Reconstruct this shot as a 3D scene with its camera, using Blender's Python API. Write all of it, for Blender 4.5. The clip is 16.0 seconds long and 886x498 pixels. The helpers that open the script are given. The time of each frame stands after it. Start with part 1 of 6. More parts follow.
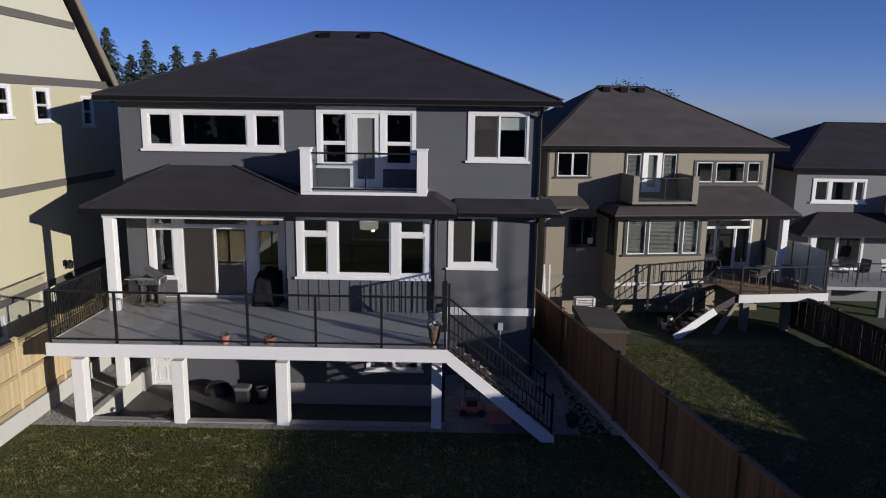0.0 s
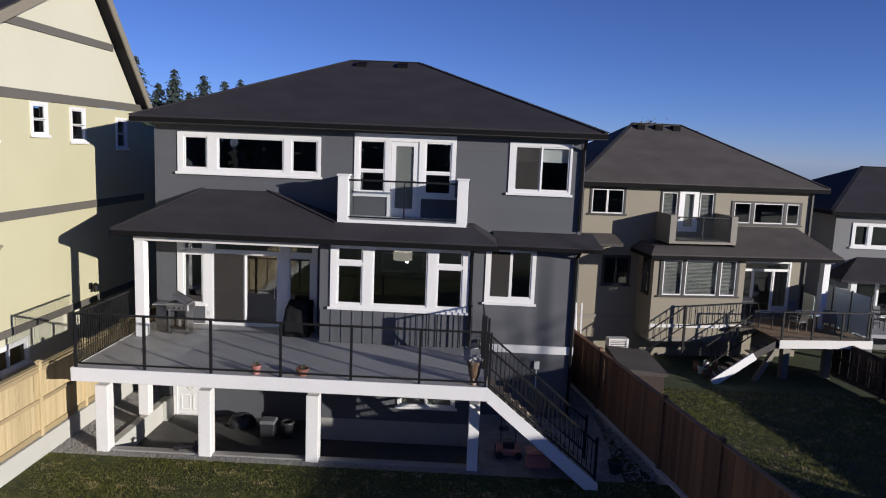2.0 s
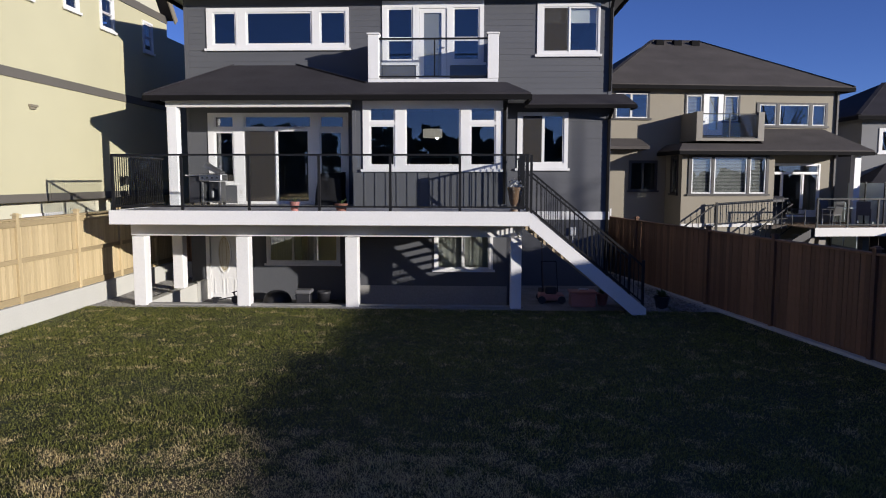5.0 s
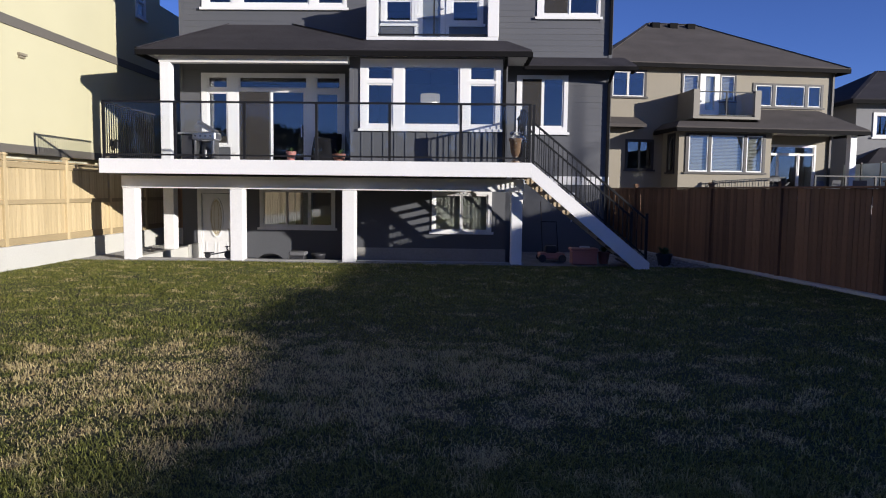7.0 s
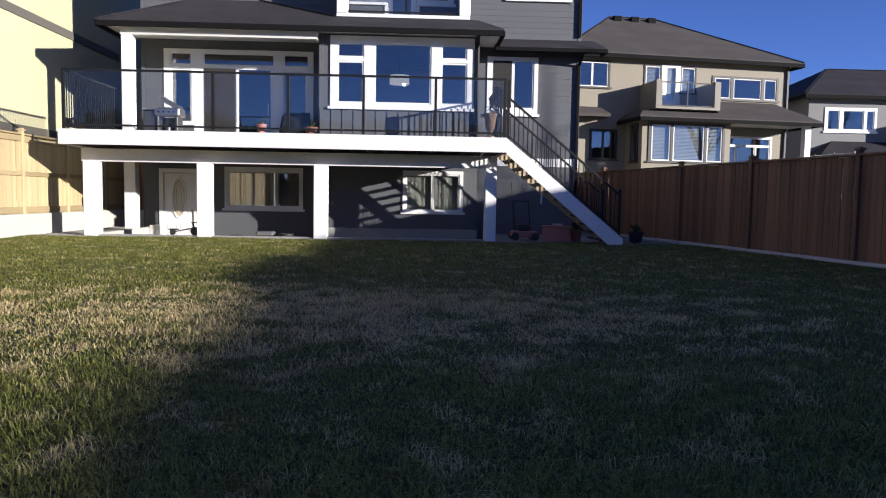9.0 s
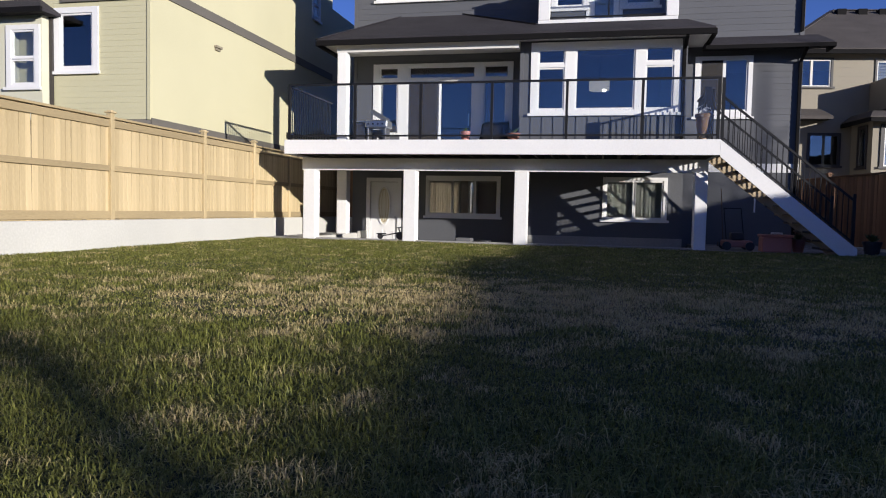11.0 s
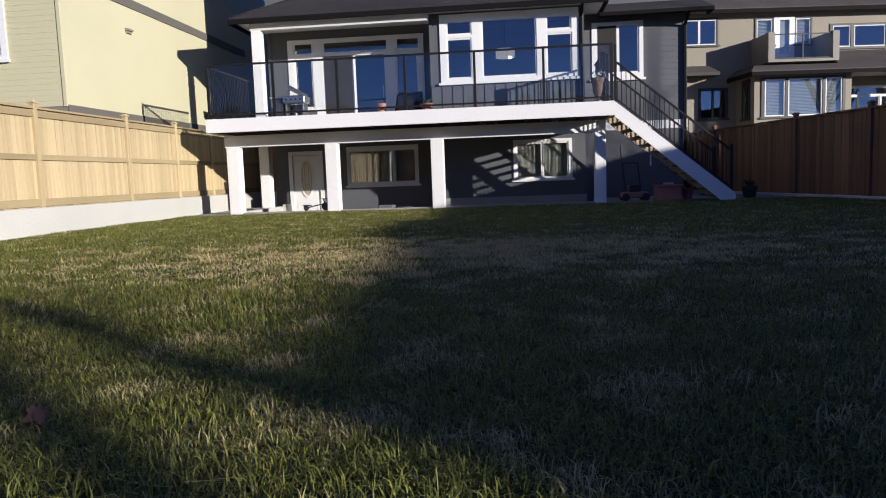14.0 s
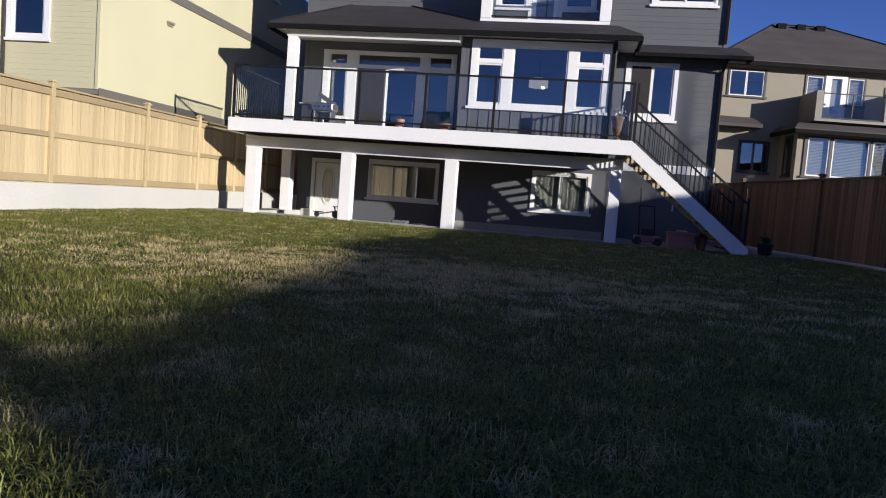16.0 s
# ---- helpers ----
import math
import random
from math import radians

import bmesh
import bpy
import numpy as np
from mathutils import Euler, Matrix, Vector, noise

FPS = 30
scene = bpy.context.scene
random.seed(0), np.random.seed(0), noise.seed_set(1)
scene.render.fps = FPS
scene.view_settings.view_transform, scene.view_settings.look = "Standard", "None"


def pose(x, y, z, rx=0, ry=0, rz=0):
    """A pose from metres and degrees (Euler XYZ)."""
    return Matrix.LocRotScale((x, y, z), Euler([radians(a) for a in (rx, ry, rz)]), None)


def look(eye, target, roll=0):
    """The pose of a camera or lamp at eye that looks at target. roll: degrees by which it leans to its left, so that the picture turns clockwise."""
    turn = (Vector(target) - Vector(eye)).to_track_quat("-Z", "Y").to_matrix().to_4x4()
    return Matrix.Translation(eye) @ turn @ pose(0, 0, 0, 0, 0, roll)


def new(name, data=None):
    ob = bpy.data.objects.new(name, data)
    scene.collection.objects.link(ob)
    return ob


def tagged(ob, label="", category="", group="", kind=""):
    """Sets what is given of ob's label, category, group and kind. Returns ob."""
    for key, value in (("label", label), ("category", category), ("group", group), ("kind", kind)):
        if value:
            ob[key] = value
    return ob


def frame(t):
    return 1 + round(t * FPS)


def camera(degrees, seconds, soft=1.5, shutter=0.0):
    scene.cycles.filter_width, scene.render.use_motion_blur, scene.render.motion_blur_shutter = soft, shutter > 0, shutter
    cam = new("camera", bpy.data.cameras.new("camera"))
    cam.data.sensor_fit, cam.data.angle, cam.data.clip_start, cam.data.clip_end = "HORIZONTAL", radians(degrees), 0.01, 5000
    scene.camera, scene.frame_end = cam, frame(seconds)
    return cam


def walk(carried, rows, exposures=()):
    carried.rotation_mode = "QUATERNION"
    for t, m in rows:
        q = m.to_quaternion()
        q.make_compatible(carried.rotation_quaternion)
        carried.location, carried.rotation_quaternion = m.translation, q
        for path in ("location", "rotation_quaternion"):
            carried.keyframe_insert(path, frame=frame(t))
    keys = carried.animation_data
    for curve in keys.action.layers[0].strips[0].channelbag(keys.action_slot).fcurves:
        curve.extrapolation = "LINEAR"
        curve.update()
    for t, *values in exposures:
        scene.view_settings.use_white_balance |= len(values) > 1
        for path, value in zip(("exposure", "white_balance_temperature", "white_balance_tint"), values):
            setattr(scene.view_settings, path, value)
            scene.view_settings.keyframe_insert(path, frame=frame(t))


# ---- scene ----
cam = camera(64.0, 16.0, soft=1.1)
PATH = [
    (0, (3.402, -21.46, 8.29), (3.381, -19.498, 7.905), 0.8),
    (0.5, (3.224, -21.137, 8.316), (3.105, -19.165, 7.999), 4.1),
    (1, (2.95, -21.021, 8.412), (2.823, -19.051, 8.092), 1.2),
    (1.5, (2.739, -21.033, 8.377), (2.693, -19.063, 8.034), 0.5),
    (2, (2.619, -20.859, 8.019), (2.564, -18.88, 7.737), 2.3),
    (2.5, (2.531, -20.88, 6.887), (2.475, -18.893, 6.674), 1.2),
    (3, (2.282, -20.91, 5.723), (2.135, -18.931, 5.475), 1.1),
    (3.5, (2.162, -21.253, 4.95), (2.12, -19.285, 4.597), 0.6),
    (4, (2.106, -21.409, 4.341), (2.021, -19.436, 4.021), 0.1),
    (4.5, (2.022, -21.319, 3.66), (1.88, -19.337, 3.426), 0.1),
    (5, (2.033, -21.291, 3.202), (1.949, -19.302, 3.004), 0.1),
    (5.2, (2.101, -21.248, 2.926), (2.035, -19.26, 2.723), -0.1),
    (7.3, (1.673, -21.02, 1.607), (1.624, -19.025, 1.463), 0.7),
    (7.5, (1.631, -20.993, 1.484), (1.577, -18.999, 1.35), -0.4),
    (8, (1.592, -20.977, 1.17), (1.536, -18.987, 0.98), 1.0),
    (8.5, (1.495, -20.966, 1.04), (1.503, -18.972, 0.887), 2.5),
    (9, (1.289, -20.927, 1.05), (1.369, -18.934, 0.904), 1.0),
    (9.5, (1.125, -20.813, 1.103), (0.887, -18.831, 0.976), 0.1),
    (9.7, (1.058, -20.782, 1.167), (0.689, -18.82, 1.055), 0.6),
    (11.8, (0.772, -21.007, 0.619), (0.326, -19.061, 0.509), 0.7),
    (12, (0.749, -21.086, 0.634), (0.338, -19.132, 0.52), -1.4),
    (12.5, (0.763, -21.329, 0.697), (0.362, -19.376, 0.543), 0.2),
    (13, (0.829, -21.649, 0.764), (0.523, -19.687, 0.525), -0.3),
    (13.5, (0.921, -21.859, 0.796), (0.704, -19.882, 0.584), -1.5),
    (14, (1.051, -21.923, 0.797), (0.836, -19.945, 0.594), -2.1),
    (14.5, (1.244, -21.863, 0.75), (0.937, -19.894, 0.587), -2.5),
    (15, (1.613, -21.708, 0.747), (1.234, -19.75, 0.599), 1.9),
    (15.5, (1.962, -21.618, 0.793), (1.53, -19.668, 0.677), 7.1),
    (16, (2.099, -21.665, 0.807), (1.755, -19.7, 0.661), 4.4),
]
walk(cam, [(t, look(eye, target, roll)) for t, eye, target, roll in PATH],
     exposures=[(0.0, -0.1), (1.5, 0.16), (2.5, 0.14), (3.5, 0.0), (5.0, 0.24), (7.5, 0.57), (9.0, 0.81), (9.7, 0.72), (12.0, 0.36), (14.0, 0.46), (14.5, 0.52), (16.0, 0.44)])

# ---- light: low winter sun from behind and to one side, clear sky ----
SUN = Vector((1.5, -1.0, 0.34)).normalized()
world = bpy.data.worlds.new("sky")
scene.world = world
world.use_nodes = True
wn = world.node_tree.nodes
sky = wn.new("ShaderNodeTexSky")
sky.sky_type, sky.sun_disc = "NISHITA", False
sky.sun_elevation = math.asin(SUN.z)
sky.sun_rotation = math.atan2(SUN.x, SUN.y)
sky.altitude, sky.air_density, sky.dust_density, sky.ozone_density = 1500, 0.7, 0.0, 4.0
wn["Background"].inputs["Strength"].default_value = 0.06
tint = wn.new("ShaderNodeMix")
tint.data_type, tint.blend_type = "RGBA", "MULTIPLY"
tint.inputs[0].default_value, tint.inputs[7].default_value = 1.0, (1.38, 1.25, 1.76, 1)
world.node_tree.links.new(sky.outputs["Color"], tint.inputs[6])
world.node_tree.links.new(tint.outputs[2], wn["Background"].inputs["Color"])
sun_data = bpy.data.lights.new("sun", "SUN")
sun_data.energy, sun_data.angle, sun_data.color = 4.9, radians(0.53), (0.97, 0.92, 0.865)
sun = new("sun", sun_data)
sun.matrix_world = look(SUN * 60, (0, 0, 0))

# ---- materials ----
def surface(name, color, rough=0.7, vary=0.25, coarse=0.8, fine=40.0, bump=0.15, metal=0.0, each=0.0, island=False,
            stretch=(1, 1, 1), second=None, patch=None, spec=0.5, dry=None):
    """A procedural surface: base colour varied at two scales, fine relief, and a change from piece to piece."""
    m = bpy.data.materials.new(name)
    m.use_nodes = True
    n, l = m.node_tree.nodes, m.node_tree.links
    bsdf = n["Principled BSDF"]
    bsdf.inputs["Roughness"].default_value, bsdf.inputs["Metallic"].default_value = rough, metal
    bsdf.inputs["Specular IOR Level"].default_value = spec
    co, mp = n.new("ShaderNodeTexCoord"), n.new("ShaderNodeMapping")
    mp.inputs["Scale"].default_value = stretch
    l.new(co.outputs["Object"], mp.inputs["Vector"])
    big, small = n.new("ShaderNodeTexNoise"), n.new("ShaderNodeTexNoise")
    big.inputs["Scale"].default_value, big.inputs["Detail"].default_value = coarse, 5
    small.inputs["Scale"].default_value, small.inputs["Detail"].default_value = fine, 3
    for t in (big, small):
        l.new(mp.outputs["Vector"], t.inputs["Vector"])
    add = n.new("ShaderNodeMath")
    add.operation = "ADD"
    l.new(big.outputs["Fac"], add.inputs[0])
    l.new(small.outputs["Fac"], add.inputs[1])
    last = add.outputs[0]
    if each:
        src = n.new("ShaderNodeNewGeometry").outputs["Random Per Island"] if island else n.new("ShaderNodeObjectInfo").outputs["Random"]
        mul = n.new("ShaderNodeMath")
        mul.operation = "MULTIPLY_ADD"
        mul.inputs[1].default_value = each
        l.new(src, mul.inputs[0])
        l.new(last, mul.inputs[2])
        last = mul.outputs[0]
    rng = n.new("ShaderNodeMapRange")
    rng.inputs["From Min"].default_value, rng.inputs["From Max"].default_value = 0.6, 1.4 + each
    l.new(last, rng.inputs["Value"])
    mix = n.new("ShaderNodeMix")
    mix.data_type = "RGBA"
    dark = [c * (1 - vary) for c in color] + [1]
    light = [min(1, c * (1 + vary)) for c in (second or color)] + [1]
    mix.inputs[6].default_value, mix.inputs[7].default_value = dark, light
    l.new(rng.outputs[0], mix.inputs[0])
    out = mix.outputs[2]
    if patch:
        col, size, low, high = patch
        pn, pr, pm = n.new("ShaderNodeTexNoise"), n.new("ShaderNodeMapRange"), n.new("ShaderNodeMix")
        pn.inputs["Scale"].default_value, pn.inputs["Detail"].default_value = size, 6
        l.new(co.outputs["Object"], pn.inputs["Vector"])
        pr.inputs["From Min"].default_value, pr.inputs["From Max"].default_value = low, high
        l.new(pn.outputs["Fac"], pr.inputs["Value"])
        if dry:
            # worn, dry grass in the middle of the lawn; lush towards its edges
            gap, ring, bias = n.new("ShaderNodeVectorMath"), n.new("ShaderNodeVectorMath"), n.new("ShaderNodeMath")
            gap.operation, ring.operation, bias.operation = "MULTIPLY_ADD", "LENGTH", "MULTIPLY_ADD"
            gap.inputs[1].default_value, gap.inputs[2].default_value = (1 / dry[2], 1 / dry[3], 0), (-dry[0] / dry[2], -dry[1] / dry[3], 0)
            bias.inputs[1].default_value = -0.19
            shift, cap = n.new("ShaderNodeMath"), n.new("ShaderNodeMath")
            cap.operation, cap.inputs[1].default_value = "MINIMUM", 1.42
            shift.operation, shift.inputs[1].default_value = "ADD", 0.1
            l.new(co.outputs["Object"], gap.inputs[0])
            l.new(gap.outputs[0], ring.inputs[0])
            l.new(ring.outputs["Value"], cap.inputs[0])
            l.new(cap.outputs[0], bias.inputs[0])
            blade, straw = n.new("ShaderNodeNewGeometry"), n.new("ShaderNodeMath")
            straw.operation, straw.inputs[1].default_value = "MULTIPLY_ADD", 0.22
            l.new(blade.outputs["Random Per Island"], straw.inputs[0])
            l.new(pn.outputs["Fac"], straw.inputs[2])
            l.new(straw.outputs[0], bias.inputs[2])
            l.new(bias.outputs[0], shift.inputs[0])
            l.new(shift.outputs[0], pr.inputs["Value"])
        pm.data_type = "RGBA"
        pm.inputs[7].default_value = (*col, 1)
        l.new(pr.outputs[0], pm.inputs[0])
        l.new(out, pm.inputs[6])
        out = pm.outputs[2]
    l.new(out, bsdf.inputs["Base Color"])
    if bump:
        bp = n.new("ShaderNodeBump")
        bp.inputs["Strength"].default_value, bp.inputs["Distance"].default_value = bump, 0.01
        l.new(small.outputs["Fac"], bp.inputs["Height"])
        l.new(bp.outputs[0], bsdf.inputs["Normal"])
    return m


def glass(name, tint=(0.9, 0.93, 0.95), base=0.08):
    m = bpy.data.materials.new(name)
    m.use_nodes = True
    n, l = m.node_tree.nodes, m.node_tree.links
    n.remove(n["Principled BSDF"])
    clear, gloss, mix, fr = n.new("ShaderNodeBsdfTransparent"), n.new("ShaderNodeBsdfGlossy"), n.new("ShaderNodeMixShader"), n.new("ShaderNodeLayerWeight")
    clear.inputs["Color"].default_value = (*tint, 1)
    gloss.inputs["Roughness"].default_value = 0.01
    fr.inputs["Blend"].default_value = 0.5
    rise, lift = n.new("ShaderNodeMath"), n.new("ShaderNodeMath")
    rise.operation, lift.operation = "POWER", "MULTIPLY_ADD"
    rise.inputs[1].default_value, lift.inputs[1].default_value, lift.inputs[2].default_value = 4.0, 1 - base, base
    l.new(fr.outputs["Facing"], rise.inputs[0])
    l.new(rise.outputs[0], lift.inputs[0])
    l.new(lift.outputs[0], mix.inputs[0])
    l.new(clear.outputs[0], mix.inputs[1])
    l.new(gloss.outputs[0], mix.inputs[2])
    l.new(mix.outputs[0], n["Material Output"].inputs["Surface"])
    return m


M_SIDING = surface("slate_grey_siding", (0.094, 0.096, 0.106), 0.62, 0.12, 0.5, 30, 0.1, each=0.25)
M_PANEL = surface("slate_grey_panel", (0.09, 0.093, 0.103), 0.6, 0.12, 0.5, 40, 0.08)
M_WHITE = surface("white_trim_paint", (0.74, 0.73, 0.72), 0.5, 0.06, 0.7, 25, 0.05)
M_ROOF = surface("charcoal_asphalt_shingle", (0.034, 0.031, 0.036), 0.9, 0.35, 0.9, 26, 0.6, stretch=(1, 1, 3), spec=0.25)
M_ROOF_BROWN = surface("brown_asphalt_shingle", (0.076, 0.067, 0.063), 0.9, 0.3, 0.9, 26, 0.6, stretch=(1, 1, 3), spec=0.25)
M_FASCIA = surface("dark_fascia_paint", (0.009, 0.0085, 0.009), 0.7, 0.2, 1, 30, 0.05, spec=0.06)
M_SOFFIT = surface("pale_soffit", (0.62, 0.6, 0.57), 0.6, 0.08, 1, 30, 0.05)
M_BLACK = surface("black_powder_coat", (0.011, 0.011, 0.012), 0.45, 0.2, 2, 60, 0.03, spec=0.3)
M_DECK = surface("grey_vinyl_deck", (0.33, 0.32, 0.33), 0.6, 0.14, 0.6, 50, 0.08)
M_CONC = surface("concrete", (0.3, 0.29, 0.27), 0.85, 0.2, 0.7, 30, 0.3, patch=((0.28, 0.27, 0.25), 0.6, 0.52, 0.7))
M_PLINTH = surface("pale_parged_wall", (0.5, 0.49, 0.45), 0.85, 0.12, 0.6, 30, 0.25)
M_GRAVEL = surface("grey_gravel", (0.24, 0.23, 0.215), 0.9, 0.5, 2, 45, 0.8)
# patio concrete darkened in colour to stand in for the shade under the deck
M_PATIO = surface("shade_darkened_concrete", (0.075, 0.072, 0.068), 0.8, 0.3, 0.7, 30, 0.3, patch=((0.13, 0.12, 0.11), 0.8, 0.52, 0.7))
M_STONE = surface("gravel_stone", (0.25, 0.24, 0.22), 0.9, 0.3, 2, 45, 0.4, each=1.0, island=True)
M_GLASS = glass("window_glass", (0.9, 0.92, 0.92), 0.13)
M_RAILGLASS = glass("railing_glass", (0.96, 0.97, 0.97), 0.035)
M_FROST = surface("frosted_glass", (0.55, 0.62, 0.62), 0.35, 0.06, 1, 20, 0.02)
M_TAN = surface("tan_siding", (0.23, 0.2, 0.148), 0.65, 0.1, 0.5, 30, 0.1)
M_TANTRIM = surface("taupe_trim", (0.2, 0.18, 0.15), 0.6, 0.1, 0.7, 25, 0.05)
M_DARKTRIM = surface("dark_brown_trim", (0.035, 0.03, 0.028), 0.55, 0.15, 0.7, 25, 0.05)
M_GREY = surface("mid_grey_siding", (0.15, 0.15, 0.155), 0.65, 0.1, 0.5, 30, 0.1)
M_YELLOW = surface("pale_yellow_stucco", (0.5, 0.47, 0.31), 0.8, 0.06, 0.5, 60, 0.12)
M_CREAM = surface("cream_stucco", (0.56, 0.54, 0.42), 0.8, 0.05, 0.5, 60, 0.1)
M_YBAND = surface("taupe_band", (0.12, 0.11, 0.095), 0.7, 0.1, 0.7, 25, 0.05)
M_YLAP = surface("pale_yellow_lap_siding", (0.52, 0.485, 0.315), 0.75, 0.06, 0.5, 30, 0.1)
M_CEDAR = surface("new_cedar_board", (0.46, 0.355, 0.19), 0.75, 0.26, 1.6, 26, 0.4, each=0.6, stretch=(8, 8, 0.5), second=(0.52, 0.41, 0.24))
M_CEDAR_RAIL = surface("weathered_cedar_rail", (0.33, 0.255, 0.14), 0.8, 0.3, 0.8, 18, 0.3, each=0.4, stretch=(6, 0.7, 6))
M_CEDAR_RED = surface("stained_cedar_board", (0.2, 0.104, 0.055), 0.75, 0.6, 0.8, 18, 0.3, each=0.9, stretch=(6, 6, 0.7))
M_FENCE_DARK = surface("dark_stained_board", (0.04, 0.026, 0.02), 0.8, 0.5, 0.8, 18, 0.3, each=0.9, stretch=(6, 6, 0.7))
M_STEP = surface("pale_wood_step", (0.42, 0.33, 0.22), 0.8, 0.25, 2, 20, 0.2, each=0.3, stretch=(4, 0.7, 4))
M_DARKENED_WOOD = surface("darkened_wood", (0.085, 0.068, 0.055), 0.85, 0.3, 2, 20, 0.2, each=0.4, stretch=(4, 0.7, 4))
M_TREAD = surface("bare_wood_tread", (0.22, 0.15, 0.09), 0.8, 0.25, 2, 20, 0.2, each=0.4, stretch=(4, 0.7, 4))
# the dimness of the rooms is put into this dark wall colour
M_INTERIOR = surface("unlit_room_colour", (0.1, 0.09, 0.08), 0.8, 0.15, 0.5, 10, 0.0)
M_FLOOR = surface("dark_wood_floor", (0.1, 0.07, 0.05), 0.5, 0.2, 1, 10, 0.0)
M_CURTAIN = surface("pale_curtain_cloth", (0.8, 0.78, 0.7), 0.9, 0.1, 2, 60, 0.1)
M_BLIND = surface("pale_blind_slat", (0.8, 0.8, 0.76), 0.6, 0.06, 2, 40, 0.02)
M_DIMBLIND = surface("grey_blind_slat", (0.36, 0.35, 0.32), 0.6, 0.08, 2, 40, 0.02)
M_BROWNSHEET = surface("brown_sheet", (0.42, 0.33, 0.25), 0.85, 0.1, 2, 60, 0.05)
M_ETCHED = surface("etched_glass", (0.6, 0.56, 0.46), 0.35, 0.1, 6, 40, 0.05)
M_BRASS = surface("dull_brass", (0.42, 0.33, 0.18), 0.5, 0.2, 4, 40, 0.03, metal=0.4)
M_HOOD = surface("dull_dark_steel", (0.16, 0.16, 0.165), 0.42, 0.25, 3, 40, 0.05, metal=0.7)
M_SHADE = surface("white_lamp_cloth", (0.85, 0.84, 0.8), 0.8, 0.04, 2, 60, 0.05)
M_STEEL = surface("stainless_steel", (0.55, 0.55, 0.55), 0.3, 0.1, 2, 50, 0.05, metal=1.0)
M_TERRA = surface("terracotta", (0.24, 0.1, 0.07), 0.8, 0.2, 3, 40, 0.15)
M_REDPLASTIC = surface("faded_red_plastic", (0.46, 0.19, 0.16), 0.5, 0.15, 3, 40, 0.05)
M_FOLIAGE = surface("potted_leaves", (0.07, 0.11, 0.04), 0.7, 0.4, 3, 30, 0.1, each=0.6, island=True)
M_BARK = surface("bark", (0.1, 0.075, 0.055), 0.9, 0.35, 2, 30, 0.5, stretch=(4, 4, 1))
M_CONIFER = surface("conifer_needles", (0.045, 0.064, 0.052), 0.85, 0.4, 0.6, 12, 0.0, each=0.8, island=True)
M_LEAF = surface("autumn_leaves", (0.07, 0.085, 0.035), 0.8, 0.4, 0.6, 12, 0.1, each=0.8, island=True)
M_DRYLEAF = surface("dry_brown_leaf", (0.17, 0.085, 0.055), 0.8, 0.25, 12, 80, 0.2)
M_SOIL = surface("lawn_soil", (0.03, 0.038, 0.013), 0.95, 0.4, 0.9, 30, 0.6, patch=((0.11, 0.088, 0.05), 2.4, 0.5, 0.68), dry=(0.5, -14.6, 4.2, 2.0))
M_GRASS = surface("grass_blade", (0.036, 0.053, 0.009), 0.5, 0.72, 5.5, 22, 0.0, each=0.9, island=True, spec=0.35, second=(0.225, 0.232, 0.055), patch=((0.66, 0.53, 0.27), 2.4, 0.52, 0.66), dry=(0.5, -14.6, 4.2, 2.0))
net = M_GRASS.node_tree
thin, leafy = net.nodes.new("ShaderNodeBsdfTranslucent"), net.nodes.new("ShaderNodeMixShader")
leafy.inputs[0].default_value = 0.3
net.links.new(net.nodes["Principled BSDF"].inputs["Base Color"].links[0].from_socket, thin.inputs["Color"])
net.links.new(net.nodes["Principled BSDF"].outputs[0], leafy.inputs[1])
net.links.new(thin.outputs[0], leafy.inputs[2])
net.links.new(leafy.outputs[0], net.nodes["Material Output"].inputs["Surface"])
M_FAR = surface("far_ground", (0.06, 0.075, 0.03), 0.95, 0.4, 0.05, 3, 0.4)
M_TOY = surface("dark_plastic", (0.03, 0.03, 0.035), 0.45, 0.2, 3, 40, 0.05)
M_COVER = surface("black_cover_cloth", (0.014, 0.014, 0.016), 0.9, 0.3, 3, 50, 0.2, spec=0.1)
M_GREYCLOTH = surface("grey_cover_cloth", (0.12, 0.12, 0.13), 0.85, 0.25, 3, 50, 0.2)
M_CLAY = surface("weathered_clay", (0.2, 0.115, 0.065), 0.7, 0.35, 5, 40, 0.3, patch=((0.5, 0.43, 0.34), 6, 0.56, 0.66))
M_SCREEN = surface("insect_screen_mesh", (0.05, 0.045, 0.042), 0.9, 0.1, 1, 200, 0.0)
net = M_SCREEN.node_tree
half, see = net.nodes.new("ShaderNodeMixShader"), net.nodes.new("ShaderNodeBsdfTransparent")
half.inputs[0].default_value = 0.55
net.links.new(see.outputs[0], half.inputs[1])
net.links.new(net.nodes["Principled BSDF"].outputs[0], half.inputs[2])
net.links.new(half.outputs[0], net.nodes["Material Output"].inputs["Surface"])
M_LAMP = surface("lit_lamp_cloth", (0.8, 0.78, 0.72), 0.8, 0.04, 2, 60, 0.05)
M_LAMP.node_tree.nodes["Principled BSDF"].inputs["Emission Color"].default_value = (1.0, 0.9, 0.75, 1)
M_LAMP.node_tree.nodes["Principled BSDF"].inputs["Emission Strength"].default_value = 0.3
M_BULB = surface("glowing_bulb", (0.9, 0.88, 0.82), 0.5, 0.02, 2, 60, 0.0)
M_BULB.node_tree.nodes["Principled BSDF"].inputs["Emission Color"].default_value = (1.0, 0.93, 0.82, 1)
M_BULB.node_tree.nodes["Principled BSDF"].inputs["Emission Strength"].default_value = 4.0

